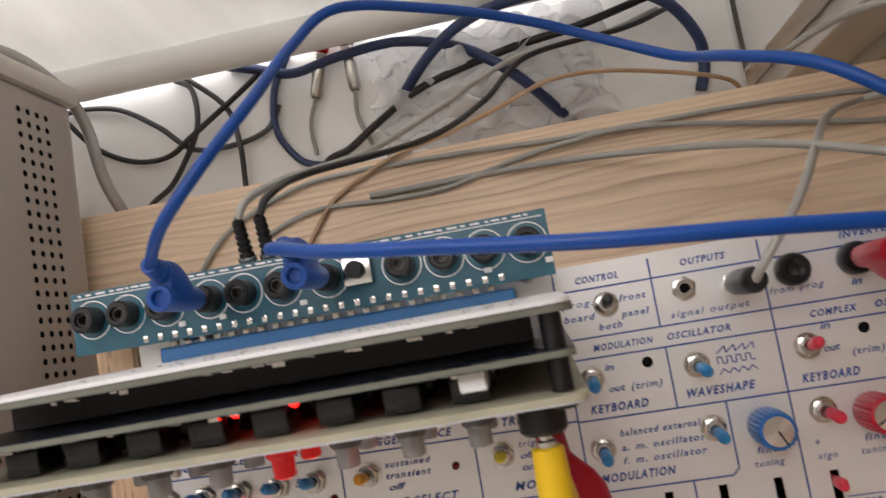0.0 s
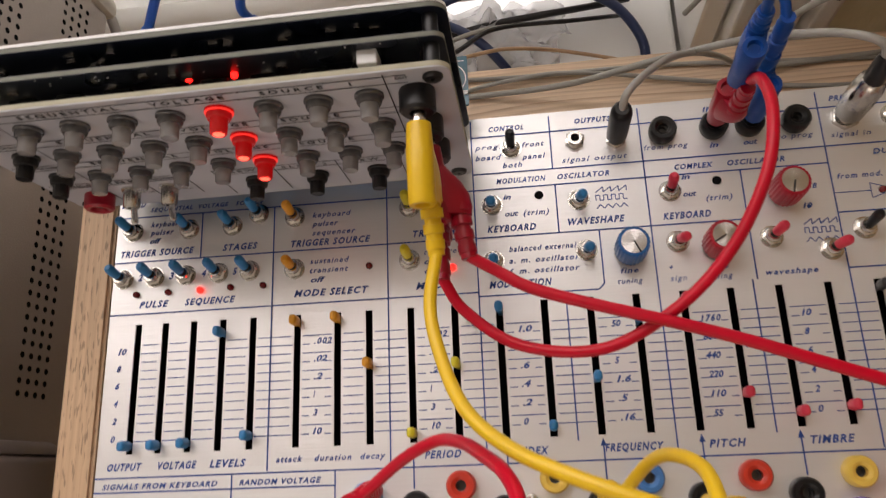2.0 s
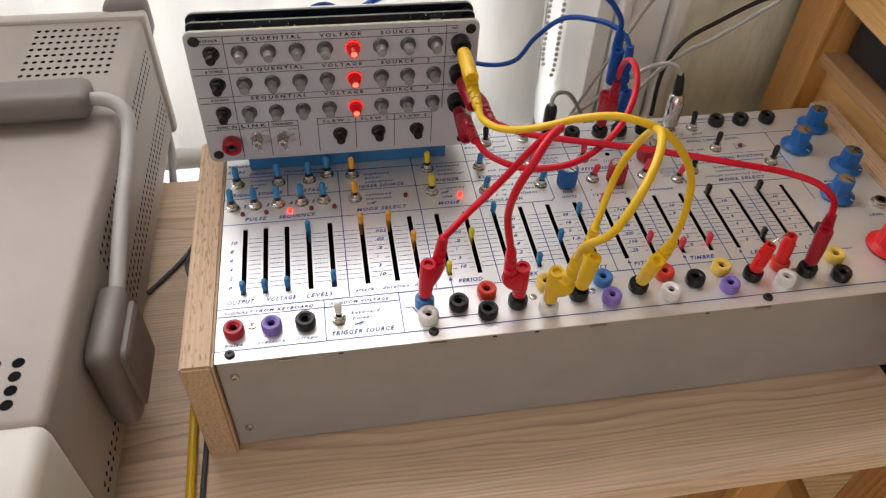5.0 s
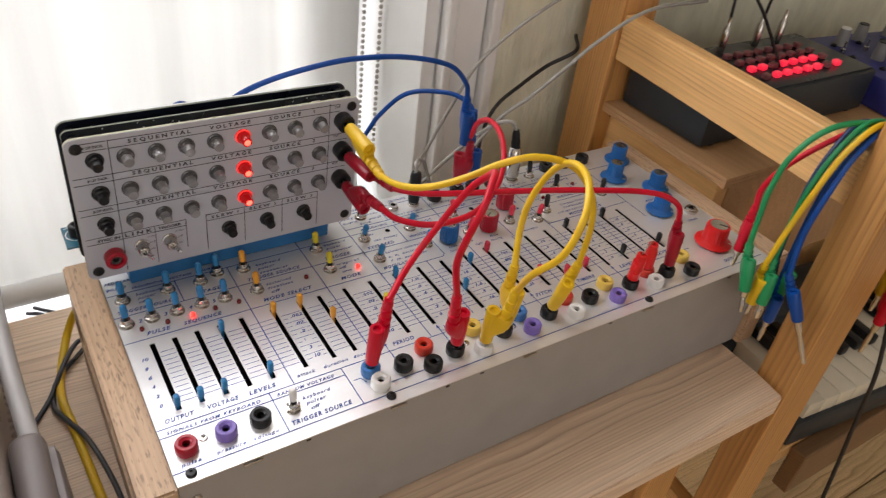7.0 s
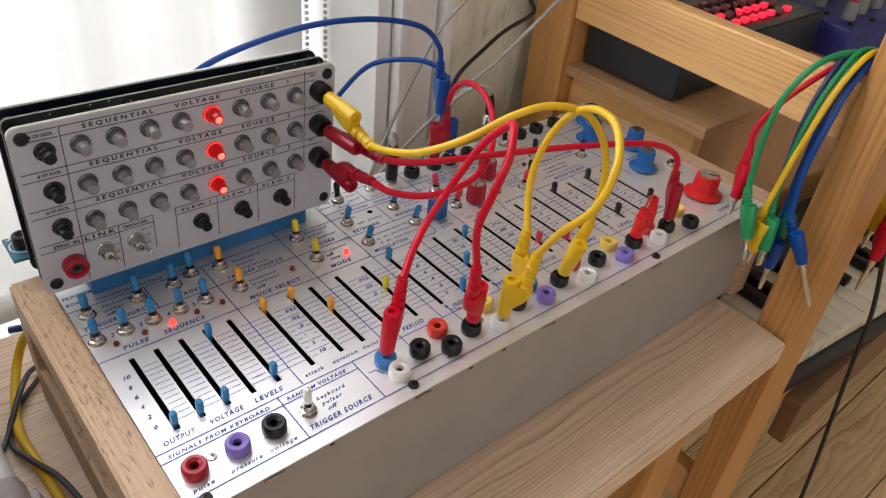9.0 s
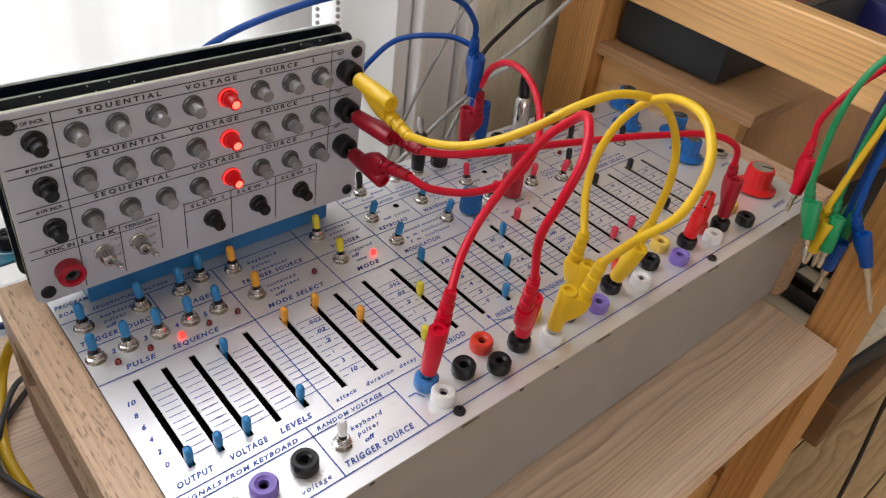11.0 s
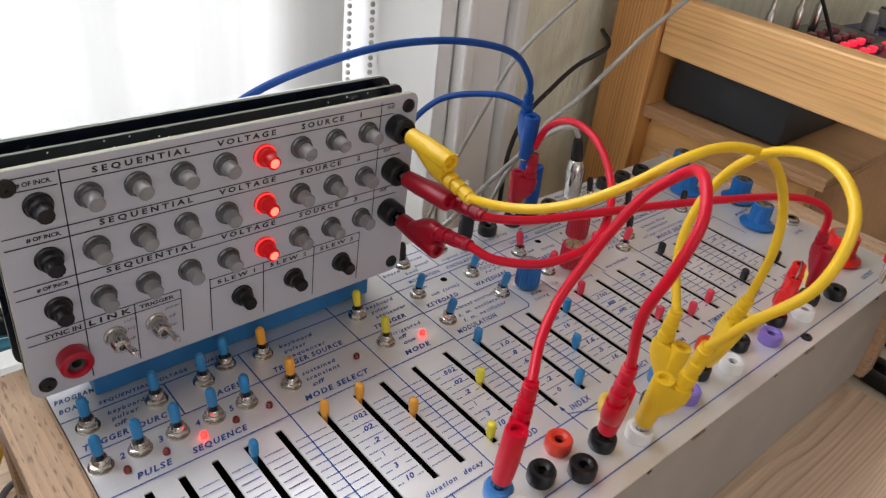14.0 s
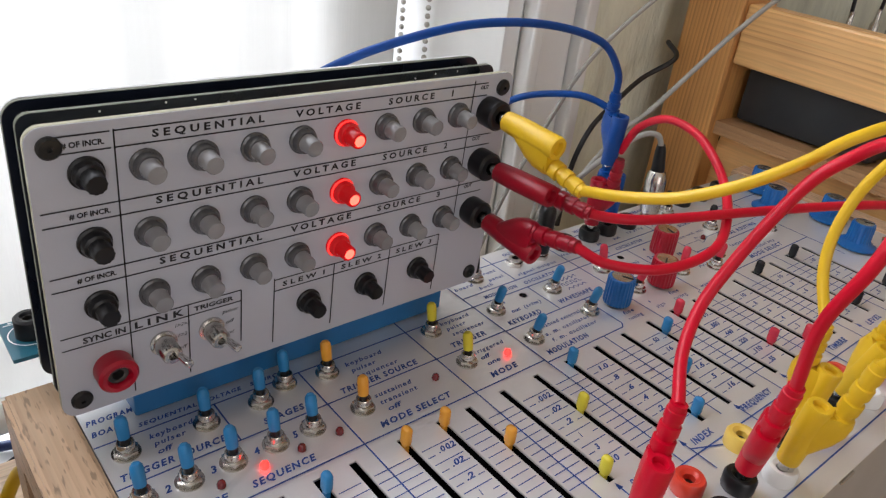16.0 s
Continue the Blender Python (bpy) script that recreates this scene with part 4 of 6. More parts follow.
words("INDEX", 0.1897, 0.0432, 0.0141, 0.0026)
words("FREQUENCY", 0.2269, 0.0432, 0.0241, 0.0026)
words("PITCH", 0.2690, 0.0432, 0.0149, 0.0026)
words("TIMBRE", 0.3090, 0.0432, 0.0171, 0.0026)
words("LEVEL", 0.3520, 0.0432, 0.0149, 0.0026)
words("LEVEL", 0.3920, 0.0432, 0.0149, 0.0026)
words("SIGNALS FROM KEYBOARD", 0.0040, 0.0350, 0.0540, 0.0019)
words("RANDOM VOLTAGE", 0.0680, 0.0350, 0.0370, 0.0019)
words("keyboard", 0.0804, 0.0262, 0.0180)
words("pulser", 0.0808, 0.0218, 0.0128)
words("off", 0.0820, 0.0173, 0.0061)
words("TRIGGER SOURCE", 0.0680, 0.0110, 0.0377, 0.0026)
words("pulse", 0.0050, 0.0105, 0.0110)
words("pressure", 0.0240, 0.0105, 0.0165)
words("voltage", 0.0450, 0.0105, 0.0145)
words("MONITOR", 0.4420, 0.1070, 0.0170, 0.0019)
words("LEVEL", 0.4560, 0.0680, 0.0110, 0.0019)
words("OUTPUT", 0.4400, 0.0130, 0.0160, 0.0024)
for col, labels in ((0.0060, ("10", "8", "6", "4", "2", "0")), (0.1010, (".002", ".02", ".2", "1", "3", "10")), (0.1540, (".002", ".02", ".2", "1", "3", "10")),
                    (0.1940, ("1.0", ".8", ".6", ".4", ".2", "0")), (0.2345, ("50", "16", "5", "1.6", ".5", ".16")), (0.2725, ("1760", "880", "440", "220", "110", "55")),
                    (0.3140, ("10", "8", "6", "4", "2", "0")), (0.3545, ("10", "8", "6", "4", "2", "0")), (0.3945, ("10", "8", "6", "4", "2", "0"))):
    for k, s in enumerate(labels):
        words(s, col, 0.0955 - k * 0.0080, 0.0021 * len(s), 0.0023)


# ---- the sequencer module that stands on the console ----
SU, SV_ = Vector((0.1736, 0.0021, -0.0018)).normalized(), Vector((0.0014, -0.0036, 0.0895))
SV_ = (SV_ - SU * SV_.dot(SU)).normalized()
SN = SU.cross(SV_)
SM = Matrix((SU, SV_, SN)).transposed().to_4x4() @ Matrix.Scale(0.993, 4)
SM.translation = Vector((-0.0010, 0.1638, 0.873))
seq = empty("sequencer_module", SM)
tagged(seq, "white-faced voltage sequencer module with three rows of clear knobs", "sequencer")
part("front_panel", rounded_plate(-0.0061, -0.0064, 0.1811, 0.0974, -0.0004, 0.0, 0.005), M_SVPANEL, seq, "white panel with black lettering")
part("panel_core", rounded_plate(-0.0062, -0.0065, 0.1812, 0.0975, -0.0022, -0.00045, 0.005), M_PCBEDGE, seq)
for nm, w0, w1, z0, z1, rr in (("middle_board", -0.0052, 0.1800, -0.0130, -0.0114, 0.004), ("rear_board", -0.0062, 0.1812, -0.0240, -0.0224, 0.006)):
    bd = part(nm, rounded_plate(w0, -0.0052, w1, 0.0972, z0, z1, rr), M_BOARDEDGE, seq, "circuit board with grey cut edge")
    part("front_mask", rounded_plate(w0 + 0.0001, -0.0051, w1 - 0.0001, 0.0971, z1, z1 + 0.0002, rr), M_PCB, bd, "black solder mask")
    part("back_mask", rounded_plate(w0 + 0.0001, -0.0051, w1 - 0.0001, 0.0971, z0 - 0.0002, z0, rr), M_PCB, bd, "black solder mask")
part("pin_header", boxed(0.004, 0.052, -0.0222, 0.170, 0.060, -0.0133, 0.0005), PLASTIC["black"], seq, "black pin header strip", smooth=False)
part("pin_header", boxed(0.004, 0.010, -0.0110, 0.170, 0.018, -0.0030, 0.0005), PLASTIC["black"], seq, "black pin header strip", smooth=False)
part("rear_cover", rounded_plate(-0.0060, -0.0050, 0.1810, 0.0973, -0.0254, -0.0243, 0.006), M_PCBWHITE, seq, "white speckled rear face")
bm = bmesh.new()
rnd = random.Random(4)
for _ in range(90):   # solder dots showing on the rear face
    x, y = rnd.uniform(0.04, 0.17), rnd.uniform(0.003, 0.092)
    lathe(bm, [(rnd.uniform(0.0005, 0.0011), -0.0001), (0, -0.0003)], 6, pose(x, y, -0.0255))
tagged(part("solder_points", bm, M_PCB, seq), kind="stuff")
for x, y in ((0, 0), (0.1752, 0), (0, 0.0912), (0.1752, 0.0912)):
    part("panel_screw", turned([(0.0035, 0), (0.0035, 0.0008), (0.0028, 0.0015), (0.0008, 0.0016), (0.0008, 0.0008), (0, 0.0008)], 20, pose(x, y, 0)), M_SCREW, seq)
    part("standoff", turned([(0.0028, -0.0226), (0.0028, -0.0028)], 10, pose(x, y, 0)), PLASTIC["black"], seq)
bm = bmesh.new()
for _ in range(46):   # small parts along the boards
    x, z0 = rnd.uniform(0.01, 0.165), rnd.choice((-0.0115, -0.0225))
    y = rnd.uniform(0.070, 0.093)
    box(bm, x, y, z0, x + rnd.uniform(0.0015, 0.004), y + rnd.uniform(0.001, 0.0025), z0 + rnd.uniform(0.0008, 0.002))
tagged(part("board_component", bm, M_STEEL, seq, smooth=False), kind="stuff")
bm = bmesh.new()
for _ in range(16):
    x, y = rnd.uniform(0.012, 0.168), rnd.uniform(0.0890, 0.0962)
    lathe(bm, [(0.0004, -0.0111), (0, -0.0110)], 6, pose(x, y, 0))
tagged(part("solder_pad", bm, M_PCBWHITE, seq), kind="stuff")
part("regulator", boxed(0.1500, 0.0840, -0.0114, 0.1570, 0.0930, -0.0060, 0.0006), M_PCBWHITE, seq, "small white component", smooth=False)
COLS = [0.0262 + 0.01795 * i for i in range(8)]
ROWS = (0.0820, 0.0587, 0.0353)
pot_meshes = {}


def sub(name, key, make, mat, parent, m, label=""):
    """A part whose mesh is made once and shared."""
    if key not in pot_meshes:
        ob = part(name, make(), mat, parent, label)
        pot_meshes[key] = ob.data
    else:
        ob = new(name, pot_meshes[key])
        ob.parent = parent
        if label:
            ob["label"] = label
    ob.matrix_basis = m
    return ob


shaft = lambda: turned([(0.0034, 0.0), (0.0034, 0.0040), (0.0032, 0.0045), (0.0031, 0.0088), (0.0028, 0.0092), (0, 0.0092)], 24)
ring = lambda: turned([(0.0052, 0.0001), (0.0052, 0.0010), (0.0045, 0.0014), (0.0045, 0.0030), (0.0040, 0.0037), (0.0034, 0.0038)], 24)
dark_shaft = lambda: turned([(0.0046, 0.0), (0.0046, 0.0030), (0.0042, 0.0040), (0.0033, 0.0044), (0.0032, 0.0092), (0.0029, 0.0096), (0, 0.0096)], 22, None, 0.0002)
for r, v in enumerate(ROWS):
    for c, u in enumerate(COLS):
        lit = c == 4
        k = sub("step_knob", ("lit" if lit else "shaft"), shaft, M_SHAFT_LIT if lit else M_SHAFT, seq, pose(u, v, 0),
                "red-lit clear knob" if lit else "unlit clear grey knob")
        sub("knob_ring", "ring_lit" if lit else "ring", ring, M_COLLAR_LIT if lit else M_COLLAR, k, Matrix(), "glassy collar")
        if lit:
            sub("light", "glow", lambda: turned([(0.0051, 0.0011), (0.0050, 0.0015), (0.00455, 0.0015), (0.00455, 0.0012)], 20), M_GLOW, k, Matrix(), "glowing red collar")
            sub("board_light", "bled", lambda: turned([(0.0013, 0.0), (0.0013, 0.0012), (0.0007, 0.0019), (0, 0.002)], 12), M_LED_ON, seq, pose(u + 0.0072, v + 0.0045, -0.0112), "lit red light on the board")
            sub("board_light", "bled", None, M_LED_ON, seq, pose(u - 0.0090, v + 0.0052, -0.0112), "lit red light on the board")
            sub("light_tip", "glowtip", lambda: turned([(0.0021, 0.00922), (0.0017, 0.0095), (0, 0.0096)], 16), M_HOT, k, Matrix(), "glowing red tip")
        sub("potentiometer", "pot", lambda: boxed(-0.0049, -0.0058, -0.0100, 0.0049, 0.0050, -0.0030, 0.0004), M_POT, seq, pose(u, v, 0))
for u, v in ((0.0090, 0.0822), (0.0092, 0.0590), (0.0092, 0.0360), (0.0862, 0.0122), (0.1135, 0.0122), (0.1412, 0.0120)):
    k = sub("control_knob", "dark", dark_shaft, PLASTIC["black"], seq, pose(u, v, 0), "black control knob")
    sub("knob_ring", "ring_dark", ring, M_SCREW, k, Matrix())
part("sync_socket", turned([(0.0064, 0), (0.0066, 0.0008), (0.0066, 0.0062), (0.0056, 0.0072), (0.0043, 0.0072), (0.0036, 0.0064), (0.0035, 0.001), (0, 0.001)], 28,
                           pose(0.0108, 0.0098, 0)), PLASTIC["red"], seq, "red banana socket")
part("socket_hole", turned([(0.0034, 0.0052), (0.0020, 0.0050), (0.0018, 0.0015), (0, 0.0015)], 20, pose(0.0108, 0.0098, 0)), M_CONTACT, seq, "dark contact in the red socket")
for u, v in ((0.0282, 0.0132), (0.0458, 0.0130)):
    t = sub("toggle_switch", "tbase", lambda: turned([(0.0048, 0), (0.0048, 0.0008), (0.0038, 0.0010), (0.0036, 0.0080), (0.0030, 0.0089), (0.0016, 0.0089), (0.0016, 0.006), (0, 0.006)], 22),
            M_STEEL, seq, pose(u, v, 0), "nickel toggle switch")
    sub("lever", "tlever", lambda: turned([(0.0011, 0.006), (0.0013, 0.010), (0.0016, 0.0155), (0.0013, 0.0168), (0, 0.0171)], 14), M_CHROME, t, pose(0, 0, 0, -3, 9, 0))
for v in (0.0818, 0.0587, 0.0352):
    ob = part("output_socket", turned([(0.0062, 0), (0.0064, 0.0008), (0.0064, 0.0075), (0.0054, 0.0086), (0.0030, 0.0086), (0.0024, 0.0078), (0.0024, 0.002), (0, 0.002)], 26),
              PLASTIC["black"], seq, "black banana socket")
    ob.matrix_basis = pose(0.1685, v, 0)
ZS = 0.0002
rules = [(0.0175, -0.0040, 0.0175, 0.0945), (0.1590, 0.0285, 0.1590, 0.0955)]
for v in (0.0940, 0.0888):
    rules += [(0.002, v, 0.0165, v), (0.0175, v, 0.159, v), (0.159, v, 0.1665, v)]
for v in (0.0712, 0.0664, 0.0488, 0.0440):
    rules += [(-0.0045, v, 0.159, v), (0.159, v, 0.173, v)]
rules += [(-0.0040, 0.0262, 0.0575, 0.0262), (-0.0040, 0.0215, 0.0575, 0.0215), (0.0375, 0.0262, 0.0375, -0.004), (0.0575, 0.0262, 0.0575, 0.003), (0.0710, 0.0270, 0.0710, -0.003)]
rules += [(0.0710, 0.0262, 0.1520, 0.0262), (0.0710, 0.0212, 0.1520, 0.0212), (0.0975, 0.0262, 0.0975, -0.003), (0.1250, 0.0262, 0.1250, -0.003), (0.1520, 0.0262, 0.1520, -0.003)]
strokes(rules, 0.0005, ZS, M_BLACKINK, seq, "panel_print", "black printed rules")


def stext(t, x, y, w, h):
    lettering(t, x, y, w, h, M_BLACKINK, seq, ZS, shear=0.0, bold=0.035)


for k, (v, n) in enumerate(((0.0900, "1"), (0.0676, "2"), (0.0452, "3"))):
    stext("S E Q U E N T I A L", 0.0285, v + 0.0004, 0.0370, 0.0024)
    stext("V O L T A G E", 0.0770, v + 0.0004, 0.0265, 0.0024)
    stext("S O U R C E", 0.1160, v + 0.0004, 0.0220, 0.0024)
    stext(n, 0.1470, v + 0.0004, 0.0018, 0.0024)
    stext("# OF INCR.", 0.0030, v + 0.0004, 0.0118, 0.0017)
    stext("OUT", 0.1625, v + 0.0015, 0.0045, 0.0016)
stext("SYNC IN", 0.0025, 0.0225, 0.0135, 0.0022)
stext("L I N K", 0.0190, 0.0225, 0.0170, 0.0026)
stext("TRIGGER", 0.0395, 0.0228, 0.0150, 0.0018)
for n, u in (("1", 0.0745), ("2", 0.1010), ("3", 0.1285)):
    stext("S L E W", u, 0.0226, 0.0150, 0.0021)
    stext(n, u + 0.0180, 0.0226, 0.0016, 0.0021)
for t, u, v in (("1>2>3", 0.0325, 0.0180), ("1>2", 0.0335, 0.0135), ("off", 0.0335, 0.0080), ("pulser", 0.0500, 0.0180), ("off", 0.0515, 0.0130), ("ext", 0.0515, 0.0080)):
    lettering(t, u, v, 0.0011 * len(t), 0.0016, M_BLACKINK, seq, ZS, shear=0.25)

# the blue socket strip and the teal jack board behind
sock = empty("card_socket", pose(0.0905, 0.1835, P))
tagged(sock, "bright blue plastic card-edge socket strip behind the module", "connector")
ob = part("housing", boxed(-0.073, -0.012, 0.0004, 0.072, 0.012, 0.0150, 0.0008), M_SOCKET, sock, smooth=False)
for i in range(22):
    ob = part("contact_pin", boxed(-0.068 + i * 0.0062, 0.0122, 0.0120, -0.0655 + i * 0.0062, 0.0165, 0.0150), M_STEEL, sock, smooth=False)
board = empty("jack_board", pose(0.0825, 0.2105, 0.8704))
tagged(board, "teal circuit board with a row of black banana sockets", "circuit board")
part("circuit_board", rounded_plate(-0.0965, -0.0130, 0.0965, 0.0120, 0.0, 0.0016, 0.0006), M_TEAL, board)
JX = [-0.0875, -0.0725, -0.056, -0.0375, -0.0235, -0.0075, 0.011, 0.040, 0.0565, 0.072, 0.088]
bsock = None
for x in JX:
    mk = lambda: turned([(0.0052, 0.0017), (0.0052, 0.0090), (0.0044, 0.0098), (0.0030, 0.0098), (0.0024, 0.0088), (0.0024, 0.003), (0, 0.003)], 22)
    s = sub("banana_socket", "bsock", mk, PLASTIC["black"], board, pose(x, 0.0005, 0), "black banana socket")
    sub("contact", "bcont", lambda: turned([(0.0024, 0.0070), (0.0024, 0.0086), (0.0020, 0.0086), (0.0020, 0.004), (0, 0.004)], 16), M_CONTACT, s, Matrix())
    sub("printed_ring", "bring", lambda: turned([(0.0078, 0.0018), (0.0073, 0.0018)], 28), M_PCBWHITE, board, pose(x, 0.0005, 0.0001))
bm = boxed(-0.0055, -0.0055, 0.0017, 0.0055, 0.0055, 0.0065, 0.0006)
tact = part("push_button", bm, M_STEEL, board, "square push button")
tact.matrix_basis = pose(0.0235, 0.001, 0)
part("plunger", turned([(0.0034, 0.0066), (0.0034, 0.0110), (0.003, 0.0115), (0, 0.0115)], 18), PLASTIC["black"], tact)
strokes([(-0.095, 0.0095, 0.095, 0.0095)], 0.0004, 0.0018, M_PCBWHITE, board, "printed_line")
bm = bmesh.new()
x = -0.093
while x < 0.09:     # white print too small to read
    w = rnd.uniform(0.0012, 0.0042)
    box(bm, x, 0.0104, 0.00165, x + w, 0.0111, 0.0018)
    x += w + rnd.uniform(0.0007, 0.0025)
tagged(part("board_print", bm, M_PCBWHITE, board, smooth=False), kind="stuff")
for i in range(24):
    sub("solder_pad", "pad", lambda: boxed(-0.0011, -0.0014, 0.00165, 0.0011, 0.0014, 0.0023, 0.0003), M_STEEL, board, pose(-0.066 + 0.0062 * i, -0.0107, 0))
for x in (-0.05, -0.033, 0.0, 0.072, 0.095):
    sub("chip_part", "chip", lambda: boxed(-0.0014, -0.001, 0.00165, 0.0014, 0.001, 0.0026, 0.0002), M_PCBWHITE, board, pose(x, -0.0072, 0))
bm = bmesh.new()
lathe(bm, [(0.003, -0.0200), (0.003, 0.0)], 10, pose(-0.05, -0.011, 0))
lathe(bm, [(0.003, -0.0200), (0.003, 0.0)], 10, pose(0.085, -0.011, 0))
part("standoff", bm, M_STEEL, board)


# ---- cables ----
def in_world(ob, base):
    ob.matrix_parent_inverse = base.matrix_basis.inverted()
    return ob


def banana_plug(owner, base, axis, exit_at, colour, mould=None, length=0.029, pin=0.006, r=0.0047):
    """A stackable plug: pin, barrel with a socket in its end, and a ribbed cable outlet that leaves towards exit_at."""
    base, axis, exit_at = Vector(base), Vector(axis).normalized(), Vector(exit_at)
    side = exit_at - base - axis * (exit_at - base).dot(axis)
    reach = (exit_at - base).length
    if side.length < 0.0095:   # the barrel leans away from its outlet
        way = side.normalized() if side.length > 0.0005 else axis.orthogonal().normalized()
        axis = (axis - way * (0.0095 - side.length) / reach).normalized()
        side = exit_at - base - axis * (exit_at - base).dot(axis)
    out_way = side.normalized()
    m = along(base, axis, side)
    bm = turned([(0.0028, pin), (r * 0.90, pin + 0.0005), (r * 0.94, pin + 0.004), (r, pin + 0.010), (r, pin + length - 0.0008), (r * 0.93, pin + length),
                 (0.0028, pin + length), (0.0023, pin + length - 0.0012), (0.0023, pin + length - 0.008), (0, pin + length - 0.008)], 20, m)
    # flat web that joins the barrel to the outlet beside it
    lat = min(0.0080, side.length * 0.85)
    prev = None
    for f, w, half, thick in ((0.24, 0.0, 0.80, 0.80), (0.36, 0.25, 0.96, 0.94), (0.50, 0.68, 1.0, 0.97), (0.66, 1.0, 0.98, 0.97), (0.82, 1.12, 0.90, 0.92), (0.93, 1.16, 0.72, 0.80)):
        c = base + axis * (pin + length * f) + out_way * lat * w * 0.5
        a = r * half + lat * w * 0.5
        thin = axis.cross(out_way) * r * thick
        ringv = []
        for k in range(18):
            ca, sa = math.cos(2 * math.pi * k / 18), math.sin(2 * math.pi * k / 18)
            ringv.append(bm.verts.new(c + out_way * a * math.copysign(abs(ca) ** 0.75, ca) + thin * math.copysign(abs(sa) ** 0.75, sa)))
        if prev:
            for k in range(18):
                bm.faces.new((prev[k], prev[(k + 1) % 18], ringv[(k + 1) % 18], ringv[k]))
        else:
            bm.faces.new(ringv)
        prev = ringv
    bm.faces.new(prev)
    # ribbed strain relief
    p2 = base + axis * (pin + length * 0.78) + out_way * lat
    out = exit_at - p2
    fr = along(p2, out)
    ln = out.length * 1.05
    prof = [(0, 0)]
    for k in range(4):
        z = ln * k / 4
        prof += [(0.0042 - 0.0003 * k, z), (0.0042 - 0.0003 * k, z + ln * 0.15), (0.0029, z + ln * 0.16), (0.0029, z + ln * 0.245)]
    prof += [(0.0029, ln), (0, ln)]
    lathe(bm, prof, 14, fr)
    ob = in_world(part("plug", bm, mould or CABLE[colour], owner, "stackable banana plug", auto=50), owner)
    part("pin", turned([(0, 0), (0.0014, 0.0001), (0.0016, pin * 0.15), (0.0021, pin * 0.4), (0.0017, pin * 0.72), (0.0026, pin * 0.78), (0.0027, pin + 0.001)], 12, m), M_CHROME, ob, "plated pin")
    return ob


def patch_cable(name, colour, label, pts, ends, r=0.00215, mould=None):
    base = empty(name, Matrix.Translation(Vector(ends[0][0]) if ends else Vector(pts[0])))
    tagged(base, label, "cable", group="patch cables")
    in_world(part("cable", tube(pts, r, 12, 8), CABLE[colour], base), base)
    for e in ends:
        banana_plug(base, e[0], e[1], e[2], colour, mould, *e[3:])
    return base


def sv(u, v, n=0.0):
    return tuple(SM @ Vector((u, v, n)))


JT = P + 0.004
o1, o2, o3 = sv(0.1685, 0.0818, 0.006), sv(0.1685, 0.0587, 0.006), sv(0.1685, 0.0352, 0.006)
patch_cable("patch_cable", "yellow", "yellow patch cable from the sequencer's first output, stackable plugs",
            [(0.1700, 0.1090, 0.9375), (0.1681, 0.0891, 0.9438), (0.1721, 0.0709, 0.9502), (0.1798, 0.0546, 0.9599), (0.1922, 0.0434, 0.9696), (0.2078, 0.0357, 0.9789), (0.2274, 0.0283, 0.9832), (0.2500, 0.0200, 0.9762),
             (0.2662, 0.0154, 0.9551), (0.2706, 0.0129, 0.9303), (0.2720, 0.0160, 0.8990)],
            [(o1, (0.01, -1, -0.06), (0.170, 0.109, 0.9375)), ((0.2641, 0.0237, JT), (0.02, -0.30, 1), (0.272, 0.016, 0.899))])
patch_cable("patch_cable", "yellow", "yellow patch cable looping between two console sockets",
            [(0.2260, 0.0270, 0.9040), (0.2344, 0.0380, 0.9217), (0.2393, 0.0402, 0.9413), (0.2441, 0.0354, 0.9614), (0.2431, 0.0226, 0.9782), (0.2380, 0.0056, 0.9879), (0.2279, -0.0144, 0.9901), (0.2163, -0.0282, 0.9795),
             (0.2078, -0.0279, 0.9567), (0.2025, -0.0135, 0.9343), (0.2070, 0.0010, 0.9100)],
            [((0.2240, 0.0228, JT), (0.06, -0.02, 1), (0.226, 0.027, 0.904)), ((0.2020, 0.0145, JT), (-0.02, -0.10, 1), (0.2070, 0.0010, 0.9100))])
patch_cable("patch_cable", "red", "red patch cable arching between two console sockets",
            [(0.1365, 0.0310, 0.9040), (0.1521, 0.0423, 0.9108), (0.1659, 0.0478, 0.9213), (0.1757, 0.0464, 0.9359), (0.1835, 0.0422, 0.9525), (0.1903, 0.0370, 0.9670), (0.1938, 0.0295, 0.9770), (0.1912, 0.0204, 0.9852), (0.1824, 0.0108, 0.9863), (0.1738, 0.0037, 0.9772), (0.1674, 0.0048, 0.9591), (0.1673, 0.0113, 0.9353), (0.1720, 0.0125, 0.9080)],
            [((0.1261, 0.0285, JT), (0.04, -0.06, 1), (0.1365, 0.031, 0.904)), ((0.1840, 0.0213, JT), (-0.05, -0.12, 1), (0.172, 0.0125, 0.908))])
patch_cable("patch_cable", "red", "long red patch cable from the sequencer's second output",
            [(0.1800, 0.1105, 0.9250), (0.1890, 0.1053, 0.9230), (0.2008, 0.0982, 0.9226), (0.2202, 0.0916, 0.9221), (0.2441, 0.0845, 0.9217), (0.2706, 0.0760, 0.9214), (0.2977, 0.0658, 0.9216), (0.3251, 0.0562, 0.9205), (0.3511, 0.0488, 0.9179),
             (0.3696, 0.0390, 0.9153), (0.3800, 0.0310, 0.9080), (0.3850, 0.0305, 0.8930)],
            [(o2, (0.12, -1, -0.02), (0.1800, 0.1105, 0.9250)), ((0.3811, 0.0228, JT), (-0.04, 0.02, 1), (0.3850, 0.0305, 0.8940))], mould=CABLE["dark_red"])
